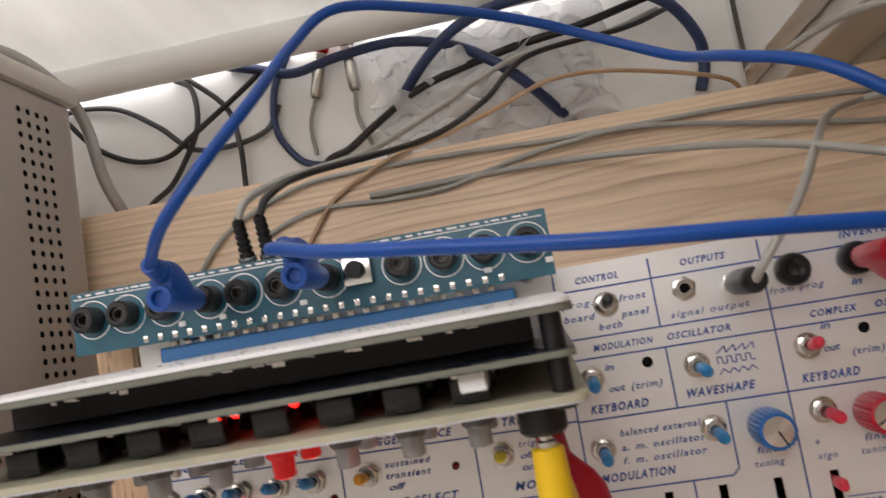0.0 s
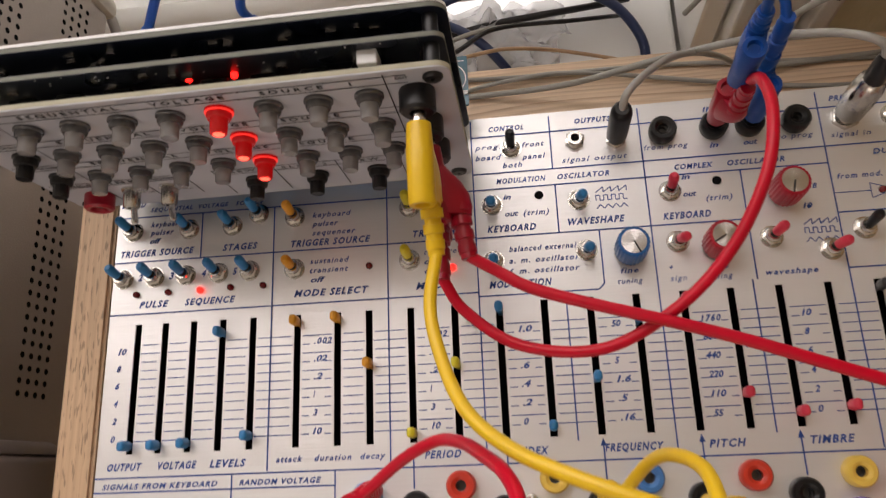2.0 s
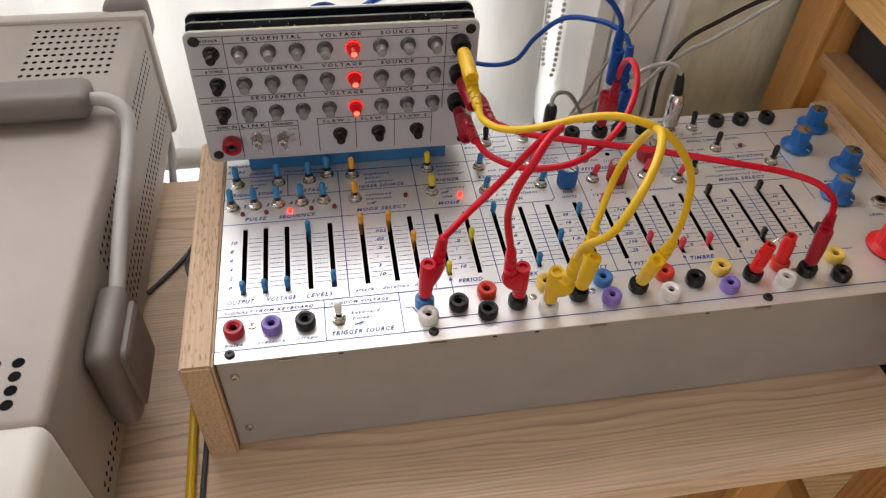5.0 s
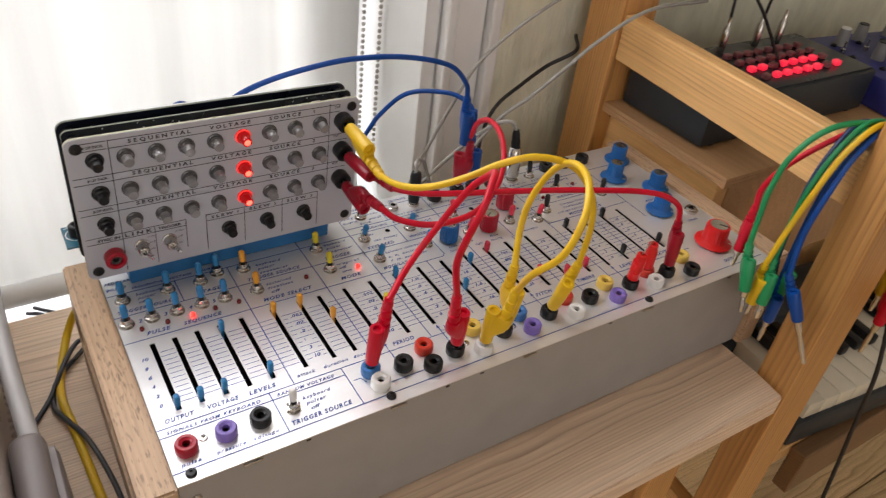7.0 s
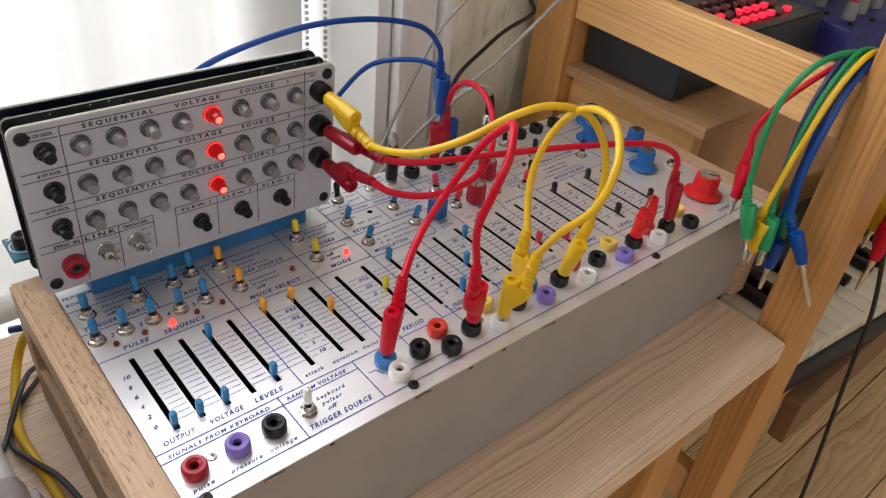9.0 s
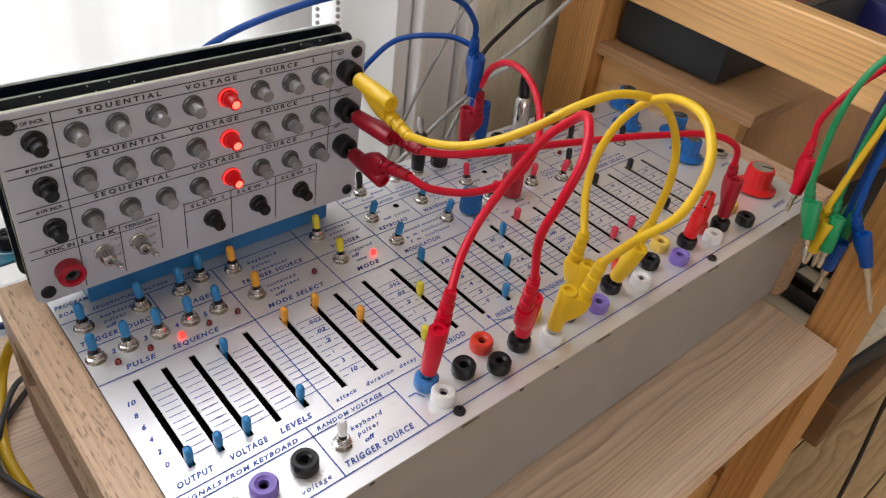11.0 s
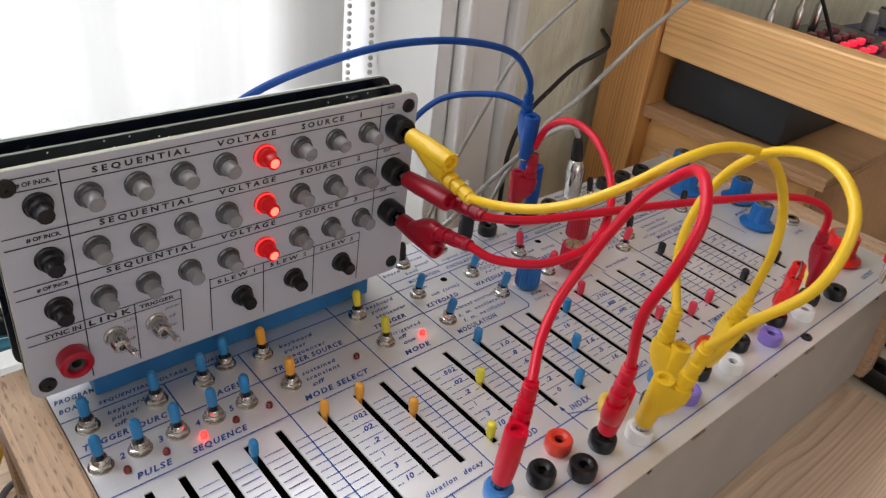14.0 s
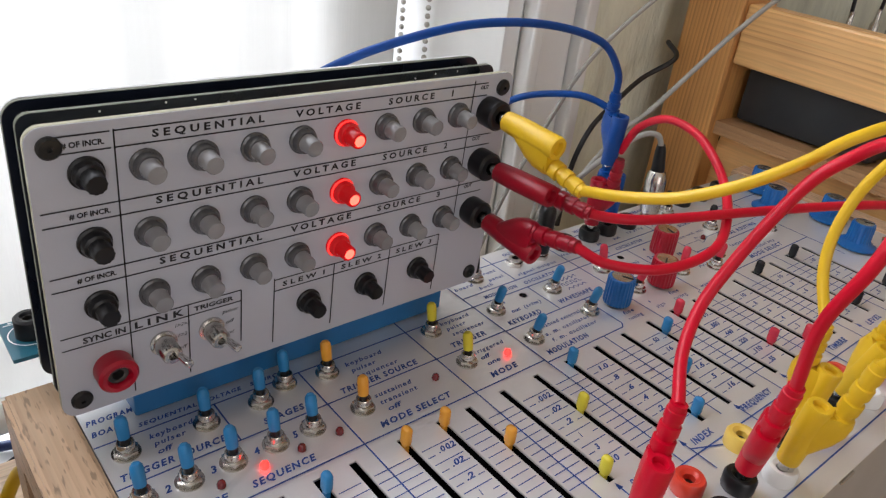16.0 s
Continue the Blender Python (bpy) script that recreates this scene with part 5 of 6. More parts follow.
patch_cable("patch_cable", "red", "red patch cable from the sequencer's third output to the rear sockets",
            [(0.1690, 0.1055, 0.9152), (0.1766, 0.0936, 0.9110), (0.1960, 0.0801, 0.9102), (0.2248, 0.0769, 0.9136), (0.2512, 0.0894, 0.9193), (0.2698, 0.1075, 0.9276), (0.2817, 0.1299, 0.9357), (0.2865, 0.1517, 0.9362), (0.2884, 0.1685, 0.9256), (0.2905, 0.1780, 0.9080)],
            [(o3, (0.02, -1, -0.10), (0.1690, 0.1055, 0.9152)), ((0.2893, 0.1852, JT), (-0.02, -0.06, 1), (0.2905, 0.177, 0.903))], mould=CABLE["dark_red"])
patch_cable("patch_cable", "blue", "blue patch cable arching over from a stacked red plug",
            [(0.2895, 0.1885, 0.9380), (0.2860, 0.1880, 0.9510), (0.2695, 0.1900, 0.9672), (0.2318, 0.1940, 0.9768), (0.1882, 0.1982, 0.9785), (0.1494, 0.2042, 0.9715), (0.1193, 0.2094, 0.9613), (0.1020, 0.2145, 0.9479), (0.0950, 0.2165, 0.9340), (0.0945, 0.2190, 0.9210)],
            [((0.2885, 0.1830, 0.8975), (-0.01, 0.02, 1), (0.2895, 0.1885, 0.9380), 0.029, 0.002), ((0.0935, 0.2110, 0.879), (0.02, -0.02, 1), (0.0945, 0.2190, 0.9210))], r=0.0020)
patch_cable("patch_cable", "blue", "long blue patch cable drooping behind the sequencer",
            [(0.3030, 0.1950, 0.9200), (0.3005, 0.2040, 0.9260), (0.2895, 0.2195, 0.9285), (0.2665, 0.2425, 0.9209), (0.2493, 0.2578, 0.8961), (0.2378, 0.2703, 0.8680), (0.2156, 0.2860, 0.8560), (0.1840, 0.3000, 0.8601), (0.1474, 0.3080, 0.8728),
             (0.1164, 0.3080, 0.8887), (0.1004, 0.2914, 0.9014), (0.0922, 0.2674, 0.9241), (0.0793, 0.2447, 0.9400), (0.0638, 0.2290, 0.9390), (0.0480, 0.2210, 0.9200)],
            [((0.3053, 0.1850, JT), (-0.02, 0.02, 1), (0.3030, 0.1950, 0.9200)), ((0.0450, 0.2110, 0.879), (0.04, -0.02, 1), (0.048, 0.221, 0.920))], r=0.0020)

# two small bright red plugs bridged by a component lead
jump = empty("jumper_plug", pose(0.354, 0.026, P))
tagged(jump, "pair of bright red plugs bridged by a bare wire", "jumper")
for x, y, tx in ((0.3431, 0.0238, 0.05), (0.3652, 0.0300, -0.12)):
    m = along((x, y, JT), (tx, -0.05, 1))
    ob = in_world(part("plug", turned([(0.003, 0.003), (0.0044, 0.004), (0.0046, 0.020), (0.0040, 0.021), (0.0038, 0.0265), (0.002, 0.027), (0.0018, 0.022), (0, 0.022)], 18, m), PLASTIC["bright_red"], jump), jump)
    part("screw", turned([(0.0009, 0), (0.0009, 0.0056), (0, 0.0056)], 8, m @ pose(0, 0, 0.013, 0, 90, 0)), M_STEEL, ob)
in_world(part("wire", tube([(0.3445, 0.0225, P + 0.030), (0.347, 0.023, P + 0.034), (0.356, 0.026, P + 0.036), (0.3615, 0.0285, P + 0.030)], 0.0005, 6, 5), M_STEEL, jump), jump)

# audio leads at the rear of the console
lead = empty("audio_lead", pose(0.2452, 0.1835, P + 0.003))
tagged(lead, "grey audio lead with a black mini jack plug", "cable", group="audio leads")
in_world(part("plug", turned([(0.0045, 0.002), (0.0048, 0.006), (0.0048, 0.026), (0.0042, 0.029), (0.003, 0.030), (0, 0.030)], 18, pose(0.2452, 0.1835, P + 0.002)), PLASTIC["black"], lead, "black plug body"), lead)
in_world(part("cable", tube([(0.2452, 0.1835, P + 0.031), (0.247, 0.188, P + 0.036), (0.256, 0.198, P + 0.033), (0.270, 0.212, P + 0.020), (0.290, 0.232, P - 0.012), (0.312, 0.250, P - 0.050),
                             (0.345, 0.262, P - 0.088), (0.42, 0.266, P - 0.0920)], 0.0017, 10, 8), CABLE["grey"], lead), lead)
lead2 = empty("audio_lead", pose(0.3473, 0.1845, P + 0.003))
tagged(lead2, "grey audio lead with a knurled metal phone plug", "cable", group="audio leads")
in_world(part("plug", turned([(0.0055, 0.003), (0.0062, 0.004), (0.0062, 0.012), (0.0066, 0.0125), (0.0066, 0.024), (0.0055, 0.030), (0.0045, 0.031), (0, 0.031)], 28, along((0.3473, 0.1845, P + 0.002), (0, 0.06, 1)), 0.0003),
              M_STEEL, lead2, "knurled nickel plug body"), lead2)
in_world(part("strain_relief", turned([(0.0042, 0), (0.0040, 0.006), (0.0034, 0.014), (0.0026, 0.018), (0, 0.018)], 16, along((0.3473, 0.1863, P + 0.032), (-0.1, 0.06, 1))), PLASTIC["black"], lead2), lead2)
in_world(part("cable", tube([(0.3457, 0.187, P + 0.048), (0.342, 0.189, P + 0.056), (0.333, 0.194, P + 0.056), (0.322, 0.203, P + 0.045), (0.305, 0.220, P + 0.016), (0.275, 0.240, P - 0.030), (0.230, 0.255, P - 0.075),
                             (0.17, 0.262, P - 0.0925), (0.09, 0.262, P - 0.0925)], 0.0018, 10, 8), CABLE["grey"], lead2), lead2)


def loose(name, colour, label, pts, r, per=8):
    ob = part(name, tube(pts, r, 10, per), CABLE[colour])
    return tagged(ob, label, "cable", group="loose cables")


TZ = TABLE
loose("loose_cable", "grey", "grey cable slanting across behind the console", [(0.30, 0.285, 0.79), (0.318, 0.285, 0.83), (0.335, 0.271, 0.888), (0.352, 0.258, 0.935), (0.40, 0.25, 0.975), (0.47, 0.255, 1.0), (0.55, 0.27, 1.01)], 0.0016)
loose("loose_cable", "grey", "grey cable rising past the shelving post", [(0.33, 0.255, 0.80), (0.345, 0.245, 0.85), (0.369, 0.237, 0.885), (0.39, 0.229, 0.904), (0.421, 0.222, 0.932), (0.445, 0.214, 0.957), (0.49, 0.205, 0.985), (0.56, 0.20, 0.99)], 0.0018)
loose("loose_cable", "black", "black cable curving up the papered wall", [(0.385, 0.285, 0.79), (0.381, 0.28, 0.84), (0.392, 0.278, 0.872), (0.425, 0.284, 0.888), (0.458, 0.288, 0.902), (0.485, 0.280, 0.918), (0.50, 0.30, 0.925)], 0.0020)
loose("loose_cable", "grey", "pale grey cable along the table behind the jack board", [(-0.013, 0.236, TZ + 0.002), (0.006, 0.256, TZ + 0.003), (0.041, 0.272, TZ + 0.002), (0.075, 0.277, TZ + 0.002), (0.138, 0.276, TZ + 0.002), (0.199, 0.273, TZ + 0.002), (0.286, 0.272, TZ + 0.002), (0.359, 0.267, TZ + 0.002), (0.44, 0.262, TZ + 0.002)], 0.0014)
loose("loose_cable", "grey", "second pale grey cable along the table", [(0.025, 0.250, TZ + 0.002), (0.059, 0.260, TZ + 0.002), (0.104, 0.258, TZ + 0.002), (0.135, 0.259, TZ + 0.002), (0.167, 0.266, TZ + 0.002), (0.198, 0.2695, TZ + 0.005), (0.243, 0.270, TZ + 0.005), (0.355, 0.251, TZ + 0.002), (0.44, 0.245, TZ + 0.002)], 0.0014)
loose("loose_cable", "clear", "brown and clear twin wire across the table edge", [(0.050, 0.238, TZ + 0.002), (0.058, 0.250, TZ + 0.002), (0.073, 0.266, TZ + 0.002), (0.107, 0.281, TZ + 0.003), (0.14, 0.292, TZ - 0.01), (0.174, 0.305, TZ - 0.02), (0.20, 0.318, SILL + 0.045), (0.24, 0.320, SILL + 0.03), (0.30, 0.306, SILL + 0.02), (0.318, 0.296, SILL + 0.002)], 0.0014)
loose("loose_cable", "black", "black cable trailing over the sill", [(0.037, 0.295, SILL + 0.004), (0.05, 0.307, SILL + 0.006), (0.065, 0.311, SILL + 0.008), (0.090, 0.325, SILL + 0.012), (0.123, 0.338, SILL + 0.022), (0.177, 0.347, SILL + 0.03), (0.22, 0.352, SILL + 0.03), (0.262, 0.366, SILL + 0.014), (0.29, 0.376, SILL + 0.004)], 0.0026)
# two leads plugged under the jack board
for x, c in ((0.060, "grey"), (0.069, "black")):
    t = empty("board_lead", pose(x, 0.226, 0.862))
    tagged(t, ("grey" if c == "grey" else "black") + " lead with a black ribbed boot at the jack board", "cable", group="board leads")
    prof = []
    for k in range(6):
        prof += [(0.0030 - 0.0001 * k, 0.0025 * k), (0.0030 - 0.0001 * k, 0.0025 * k + 0.0015), (0.0022, 0.0025 * k + 0.0016), (0.0022, 0.0025 * k + 0.0024)]
    in_world(part("boot", turned(prof + [(0, 0.0155)], 12, along((x, 0.226, 0.866), (0.0, 0.8, 0.30))), PLASTIC["black"], t), t)
    in_world(part("ferrule", turned([(0.0040, -0.004), (0.0040, 0.0), (0, 0.0)], 12, along((x, 0.226, 0.866), (0.0, 0.8, 0.30))), M_STEEL, t), t)
    e = 0.01 if c == "grey" else 0.03
    in_world(part("cable", tube([(x, 0.240, 0.871), (x + 0.004, 0.249, 0.866), (x + 0.012, 0.262, 0.835), (x + 0.03 + e, 0.280, 0.785), (x + 0.06 + e, 0.308, 0.735), (x + 0.12, 0.335, SILL + 0.045), (x + 0.18, 0.345, SILL + 0.03), (x + 0.215, 0.362, SILL + 0.004)], 0.0017, 8, 8), CABLE[c], t), t)

# tangle on the sill
S3 = SILL + 0.0035
loose("loose_cable", "dark_grey", "dark cable wandering over the sill", [(-0.14, 0.37, S3), (-0.131, 0.378, S3), (-0.097, 0.373, S3), (-0.066, 0.353, S3 + 0.003), (-0.042, 0.332, S3 + 0.005), (-0.012, 0.330, S3 + 0.003), (0.010, 0.337, S3), (0.020, 0.352, S3)], 0.0019)
loose("loose_cable", "dark_grey", "dark cable crossing the sill", [(-0.052, 0.385, S3), (-0.039, 0.374, S3 + 0.002), (-0.036, 0.346, S3 + 0.008), (-0.05, 0.325, S3 + 0.004), (-0.064, 0.311, S3), (-0.077, 0.303, S3), (-0.09, 0.292, S3)], 0.0019)
loose("loose_cable", "dark_grey", "dark cable curving to the table edge", [(-0.045, 0.386, S3 + 0.004), (-0.016, 0.357, S3 + 0.004), (-0.008, 0.328, S3 + 0.008), (-0.011, 0.303, S3), (-0.010, 0.289, S3)], 0.0019)
loose("loose_cable", "black", "black cable bent in a wide arc on the sill", [(-0.135, 0.372, S3 + 0.002), (-0.116, 0.349, S3), (-0.090, 0.334, S3), (-0.061, 0.330, S3 + 0.006), (-0.039, 0.340, S3 + 0.010), (0.002, 0.369, S3 + 0.004), (0.012, 0.380, S3)], 0.0019)
loose("loose_cable", "navy", "navy cable snaking along the sill", [(-0.012, 0.386, S3 + 0.001), (0.008, 0.379, S3 + 0.002), (0.034, 0.370, S3 + 0.004), (0.067, 0.373, S3 + 0.008), (0.106, 0.373, S3 + 0.012), (0.139, 0.363, S3 + 0.016), (0.162, 0.345, S3 + 0.03), (0.184, 0.323, S3 + 0.034), (0.206, 0.303, S3 + 0.01), (0.215, 0.296, S3)], 0.0034)
loose("loose_cable", "navy", "thick navy cable arching to the window reveal", [(0.10, 0.333, S3 + 0.003), (0.125, 0.351, S3 + 0.024), (0.150, 0.365, S3 + 0.034), (0.182, 0.373, S3 + 0.036), (0.219, 0.374, S3 + 0.034), (0.247, 0.371, S3 + 0.028), (0.277, 0.359, S3 + 0.018), (0.294, 0.338, S3 + 0.008), (0.297, 0.321, S3), (0.292, 0.305, S3)], 0.0036)
loose("loose_cable", "navy", "loose navy loop on the sill", [(0.031, 0.385, S3), (0.019, 0.362, S3 + 0.002), (0.017, 0.334, S3 + 0.003), (0.027, 0.314, S3), (0.040, 0.306, S3), (0.055, 0.305, S3 + 0.001)], 0.0024)
for i, (x, y, a, c) in enumerate(((0.050, 0.362, 75, "bright_red"), (0.074, 0.362, 92, "grey"))):
    ph = empty("phono_plug", pose(x, y, SILL + 0.006, 0, 0, a))
    tagged(ph, "metal phono plug with a %s collar lying on the sill" % c.replace("_", " "), "plug")
    part("collar", turned([(0.0048, 0), (0.0052, 0.002), (0.0052, 0.012), (0.004, 0.013), (0, 0.013)], 18, pose(0.02, 0, 0, 0, 90, 0)), PLASTIC[c], ph)
    part("shell", turned([(0.0030, 0), (0.0042, 0.002), (0.0044, 0.030), (0, 0.030)], 18, pose(-0.012, 0, 0, 0, 90, 0)), M_STEEL, ph, "nickel shell")
    part("tail", tube([(-0.012, 0, 0), (-0.03, 0.002, -0.002), (-0.05, -0.004, -0.003)], 0.0015, 8, 6), CABLE["grey"], ph)

# crumpled bag
bm = bmesh.new()
n = 48
vs = {}
for i in range(n + 1):
    for j in range(n + 1):
        u, v = i / n, j / n
        p3 = Vector((u * 7, v * 7, 0.3))
        hgt = (0.010 + 0.030 * math.sin(math.pi * u) * math.sin(math.pi * v)) * (0.35 + 1.3 * abs(noise.noise(p3)) + 0.35 * abs(noise.noise(p3 * 2.3)))
        vs[i, j] = bm.verts.new((0.088 + 0.150 * u + 0.012 * noise.noise(p3 * 1.3), 0.297 + 0.080 * v + 0.010 * noise.noise(p3 * 1.7), SILL + 0.001 + hgt))
for i in range(n):
    for j in range(n):
        bm.faces.new((vs[i, j], vs[i + 1, j], vs[i + 1, j + 1], vs[i, j + 1]))
ob = part("plastic_bag", bm, M_BAG, auto=120)
tagged(ob, "crumpled clear polythene bag lying on the sill", "bag")

# leads at the left of the console
loose("loose_cable", "yellow", "yellow cable drooping beside the oak cheek", [(-0.010, 0.215, 0.80), (-0.016, 0.232, 0.79), (-0.026, 0.232, 0.77), (-0.037, 0.205, TZ + 0.004), (-0.041, 0.180, TZ + 0.0035), (-0.039, 0.150, TZ + 0.0035), (-0.036, 0.108, TZ + 0.0035), (-0.032, 0.053, TZ + 0.0035), (-0.031, 0.017, TZ + 0.0035), (-0.029, -0.05, TZ + 0.0035), (-0.028, -0.073, TZ - 0.006), (-0.028, -0.078, TZ - 0.05)], 0.0030)
loose("loose_cable", "dark_grey", "grey lead curving over the table to the instrument", [(-0.075, 0.145, TZ + 0.002), (-0.065, 0.158, TZ + 0.002), (-0.048, 0.182, TZ + 0.003), (-0.035, 0.203, TZ + 0.010), (-0.022, 0.222, TZ + 0.012), (-0.008, 0.235, TZ + 0.004)], 0.0018)
loose("loose_cable", "dark_grey", "thin grey lead along the cheek", [(-0.012, 0.226, TZ + 0.006), (-0.040, 0.200, TZ + 0.002), (-0.047, 0.176, TZ + 0.002), (-0.043, 0.155, TZ + 0.008), (-0.032, 0.128, TZ + 0.0075), (-0.0245, 0.090, TZ + 0.002), (-0.0225, 0.05, TZ + 0.002), (-0.022, 0.014, TZ + 0.002), (-0.0225, -0.06, TZ + 0.002)], 0.0018)


# ---- bench instrument at the left ----
inst = empty("bench_instrument", pose(-0.26, 0.15, TABLE))
tagged(inst, "warm grey laboratory instrument with perforated vents and folding handle", "oscilloscope")


def ip(name, bm, mat, label="", own=None, smooth=True):
    ob = part(name, bm, mat, own or inst, label, smooth=smooth)
    if own is None:
        in_world(ob, inst)
    return ob


IX, IZ = -0.071, 0.884
ip("case", boxed(-0.46, -0.052, TABLE + 0.012, IX, 0.345, IZ, 0.006, 3), M_BEIGE, "warm grey painted case")
ip("front_bezel", boxed(-0.464, -0.115, TABLE + 0.006, IX + 0.004, -0.050, IZ + 0.004, 0.008, 3), M_CREAM, "cream moulded front bezel")
ip("rear_frame", boxed(-0.463, 0.343, TABLE + 0.008, IX + 0.003, 0.356, IZ + 0.003, 0.004, 2), M_CREAM, "cream rear frame")
for x, y in ((-0.10, 0.30), (-0.42, 0.30), (-0.10, -0.06), (-0.42, -0.06)):
    ip("foot", boxed(x - 0.012, y - 0.012, TABLE, x + 0.012, y + 0.012, TABLE + 0.0125, 0.002), PLASTIC["black"])
ip("rear_foot", boxed(-0.105, 0.350, IZ - 0.028, -0.068, 0.376, IZ + 0.008, 0.008, 3), M_HANDLE, "taupe rear corner foot")


# vents are not cut: flat black discs carry the shade inside them
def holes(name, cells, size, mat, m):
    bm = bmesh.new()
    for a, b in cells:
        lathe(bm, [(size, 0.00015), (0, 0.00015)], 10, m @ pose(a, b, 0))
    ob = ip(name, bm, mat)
    return tagged(ob, "round ventilation holes, their inner shade as flat black discs", kind="stuff")


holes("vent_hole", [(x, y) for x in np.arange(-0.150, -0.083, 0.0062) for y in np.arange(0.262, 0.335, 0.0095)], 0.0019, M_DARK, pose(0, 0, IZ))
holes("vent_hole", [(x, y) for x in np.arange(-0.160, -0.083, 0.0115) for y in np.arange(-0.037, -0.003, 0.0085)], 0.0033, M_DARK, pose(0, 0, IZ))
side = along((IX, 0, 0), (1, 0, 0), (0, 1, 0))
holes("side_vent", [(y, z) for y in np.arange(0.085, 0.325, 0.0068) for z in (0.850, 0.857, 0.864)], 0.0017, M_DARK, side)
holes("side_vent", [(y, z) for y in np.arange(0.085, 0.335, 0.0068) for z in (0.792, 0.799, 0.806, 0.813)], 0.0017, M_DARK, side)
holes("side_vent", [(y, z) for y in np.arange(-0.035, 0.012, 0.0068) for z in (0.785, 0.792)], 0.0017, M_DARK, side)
hd = in_world(empty("handle"), inst)
hd.parent = inst
in_world(hd, inst)
part("pivot", boxed(IX + 0.001, 0.000, 0.794, IX + 0.019, 0.060, 0.864, 0.0075, 3), M_HANDLE, hd, "chunky taupe handle pivot")
bm = boxed(IX + 0.0170, 0.008, 0.803, IX + 0.0235, 0.053, 0.855, 0.0050, 3)
part("cover", bm, M_HANDLE, hd)
part("arm", tube([(IX + 0.012, 0.057, 0.858), (IX + 0.010, 0.11, 0.868), (IX + 0.010, 0.172, 0.881), (IX + 0.008, 0.194, 0.890), (IX - 0.004, 0.205, 0.896), (IX - 0.025, 0.207, 0.897)], 0.0050, 14, 8), M_ARM, hd, "pale grey bent handle bar")
part("grip", boxed(-0.36, 0.192, 0.888, -0.086, 0.222, 0.908, 0.006, 3), M_HANDLE, hd, "taupe hand grip")
pc = part("power_cord", tube([(-0.112, 0.352, 0.815), (-0.106, 0.372, 0.806), (-0.094, 0.374, 0.785), (-0.082, 0.360, 0.763), (-0.077, 0.340, 0.747), (-0.074, 0.304, 0.737), (-0.073, 0.275, 0.705), (-0.073, 0.262, 0.66)], 0.0036, 12, 8), M_ARM)
tagged(pc, "grey mains cord looping down behind the instrument", "cable")


# ---- pine shelving frame at the right ----
RM = pose(0.475, -0.034, 0.0, 0, 0, -4.6)
rack = empty("shelving_frame", RM)
tagged(rack, "varnished pine shelving side frame of two posts and rails", "shelving")
part("post", boxed(0.0, -0.032, 0.0, 0.044, 0.0, 1.9, 0.0025), M_PINE, rack, "varnished pine post", smooth=False)
part("post", boxed(0.0, 0.277, 0.0, 0.044, 0.327, 1.9, 0.0025), M_PINE, rack, "varnished pine post with peg holes", smooth=False)
part("rail", boxed(0.004, 0.0006, 0.923, 0.022, 0.2764, 0.968, 0.002), M_PINE_Y, rack, "pale pine cross rail", smooth=False)
part("rail", boxed(0.004, 0.0006, 0.50, 0.022, 0.2764, 0.545, 0.002), M_PINE_Y, rack, smooth=False)
for z in (0.70, 0.78, 0.86, 0.94, 1.02, 1.10):
    for y in (0.276,):
        # black disc for the shaded inside of each peg hole
        part("peg_hole", turned([(0.0028, 0.0003), (0, 0.0003)], 12, along((0.020, 0.2768, z), (0, -1, 0))), M_DARK, rack)
shelf = empty("plywood_shelf", pose(0.58, 0.15, 0.866))
tagged(shelf, "birch plywood shelf on a pine bearer", "shelf")
for k in range(5):
    in_world(part("ply", boxed(0.504 + 0.0004 * (k % 2), 0.078 + 0.0004 * (k % 2), 0.866 + 0.0021 * k, 1.20, 0.262, 0.8681 + 0.0021 * k - 0.0001), M_PLY, shelf, smooth=False), shelf)
in_world(part("bearer", boxed(0.516, 0.092, TABLE - 0.03, 0.534, 0.258, 0.8655, 0.0015), M_PINE_Y, shelf, "pine bearer board", smooth=False), shelf)
in_world(part("bearer", boxed(0.535, 0.092, TABLE - 0.03, 1.19, 0.110, 0.8655, 0.0015), M_PLY, shelf, "pine bearer board", smooth=False), shelf)
lower = empty("lower_shelf", pose(0.8, 0.08, 0.62))
tagged(lower, "pine shelf under the keyboard and the upper shelf", "shelf")
in_world(part("board", boxed(0.53, -0.060, 0.612, 1.30, 0.262, 0.632, 0.002), M_PINE_Y, lower, smooth=False), lower)
M_APRON = ringwood("dark_stained_pine", (0.26, 0.14, 0.06), (0.13, 0.06, 0.025), 0, (0, -0.1, 0.5), 0.004, 0.8, 0.45, 0.008, 0.3)
in_world(part("apron", boxed(0.565, -0.078, 0.572, 1.30, -0.0605, 0.630, 0.002), M_APRON, lower, "brown front apron board", smooth=False), lower)
in_world(part("batten", boxed(0.53, 0.115, 0.6325, 1.19, 0.135, 0.8655, 0.002), M_PINE_Y, lower, smooth=False), lower)

# patch box with lit buttons on the plywood shelf
dev = empty("button_sequencer", pose(0.65, 0.18, 0.8768))
tagged(dev, "dark slate box with rows of lit red buttons", "sequencer")
part("case", boxed(-0.130, -0.053, 0.0015, 0.130, 0.055, 0.046, 0.003), M_BLACKBOX, dev)
part("top_panel", boxed(-0.126, -0.049, 0.0462, 0.126, 0.051, 0.0480, 0.0006), M_PCB, dev)
for x, y in ((-0.11, -0.045), (0.11, -0.045), (-0.11, 0.045), (0.11, 0.045)):
    part("foot", turned([(0.006, 0), (0.006, 0.002), (0, 0.002)], 12, pose(x, y, 0)), PLASTIC["black"], dev)
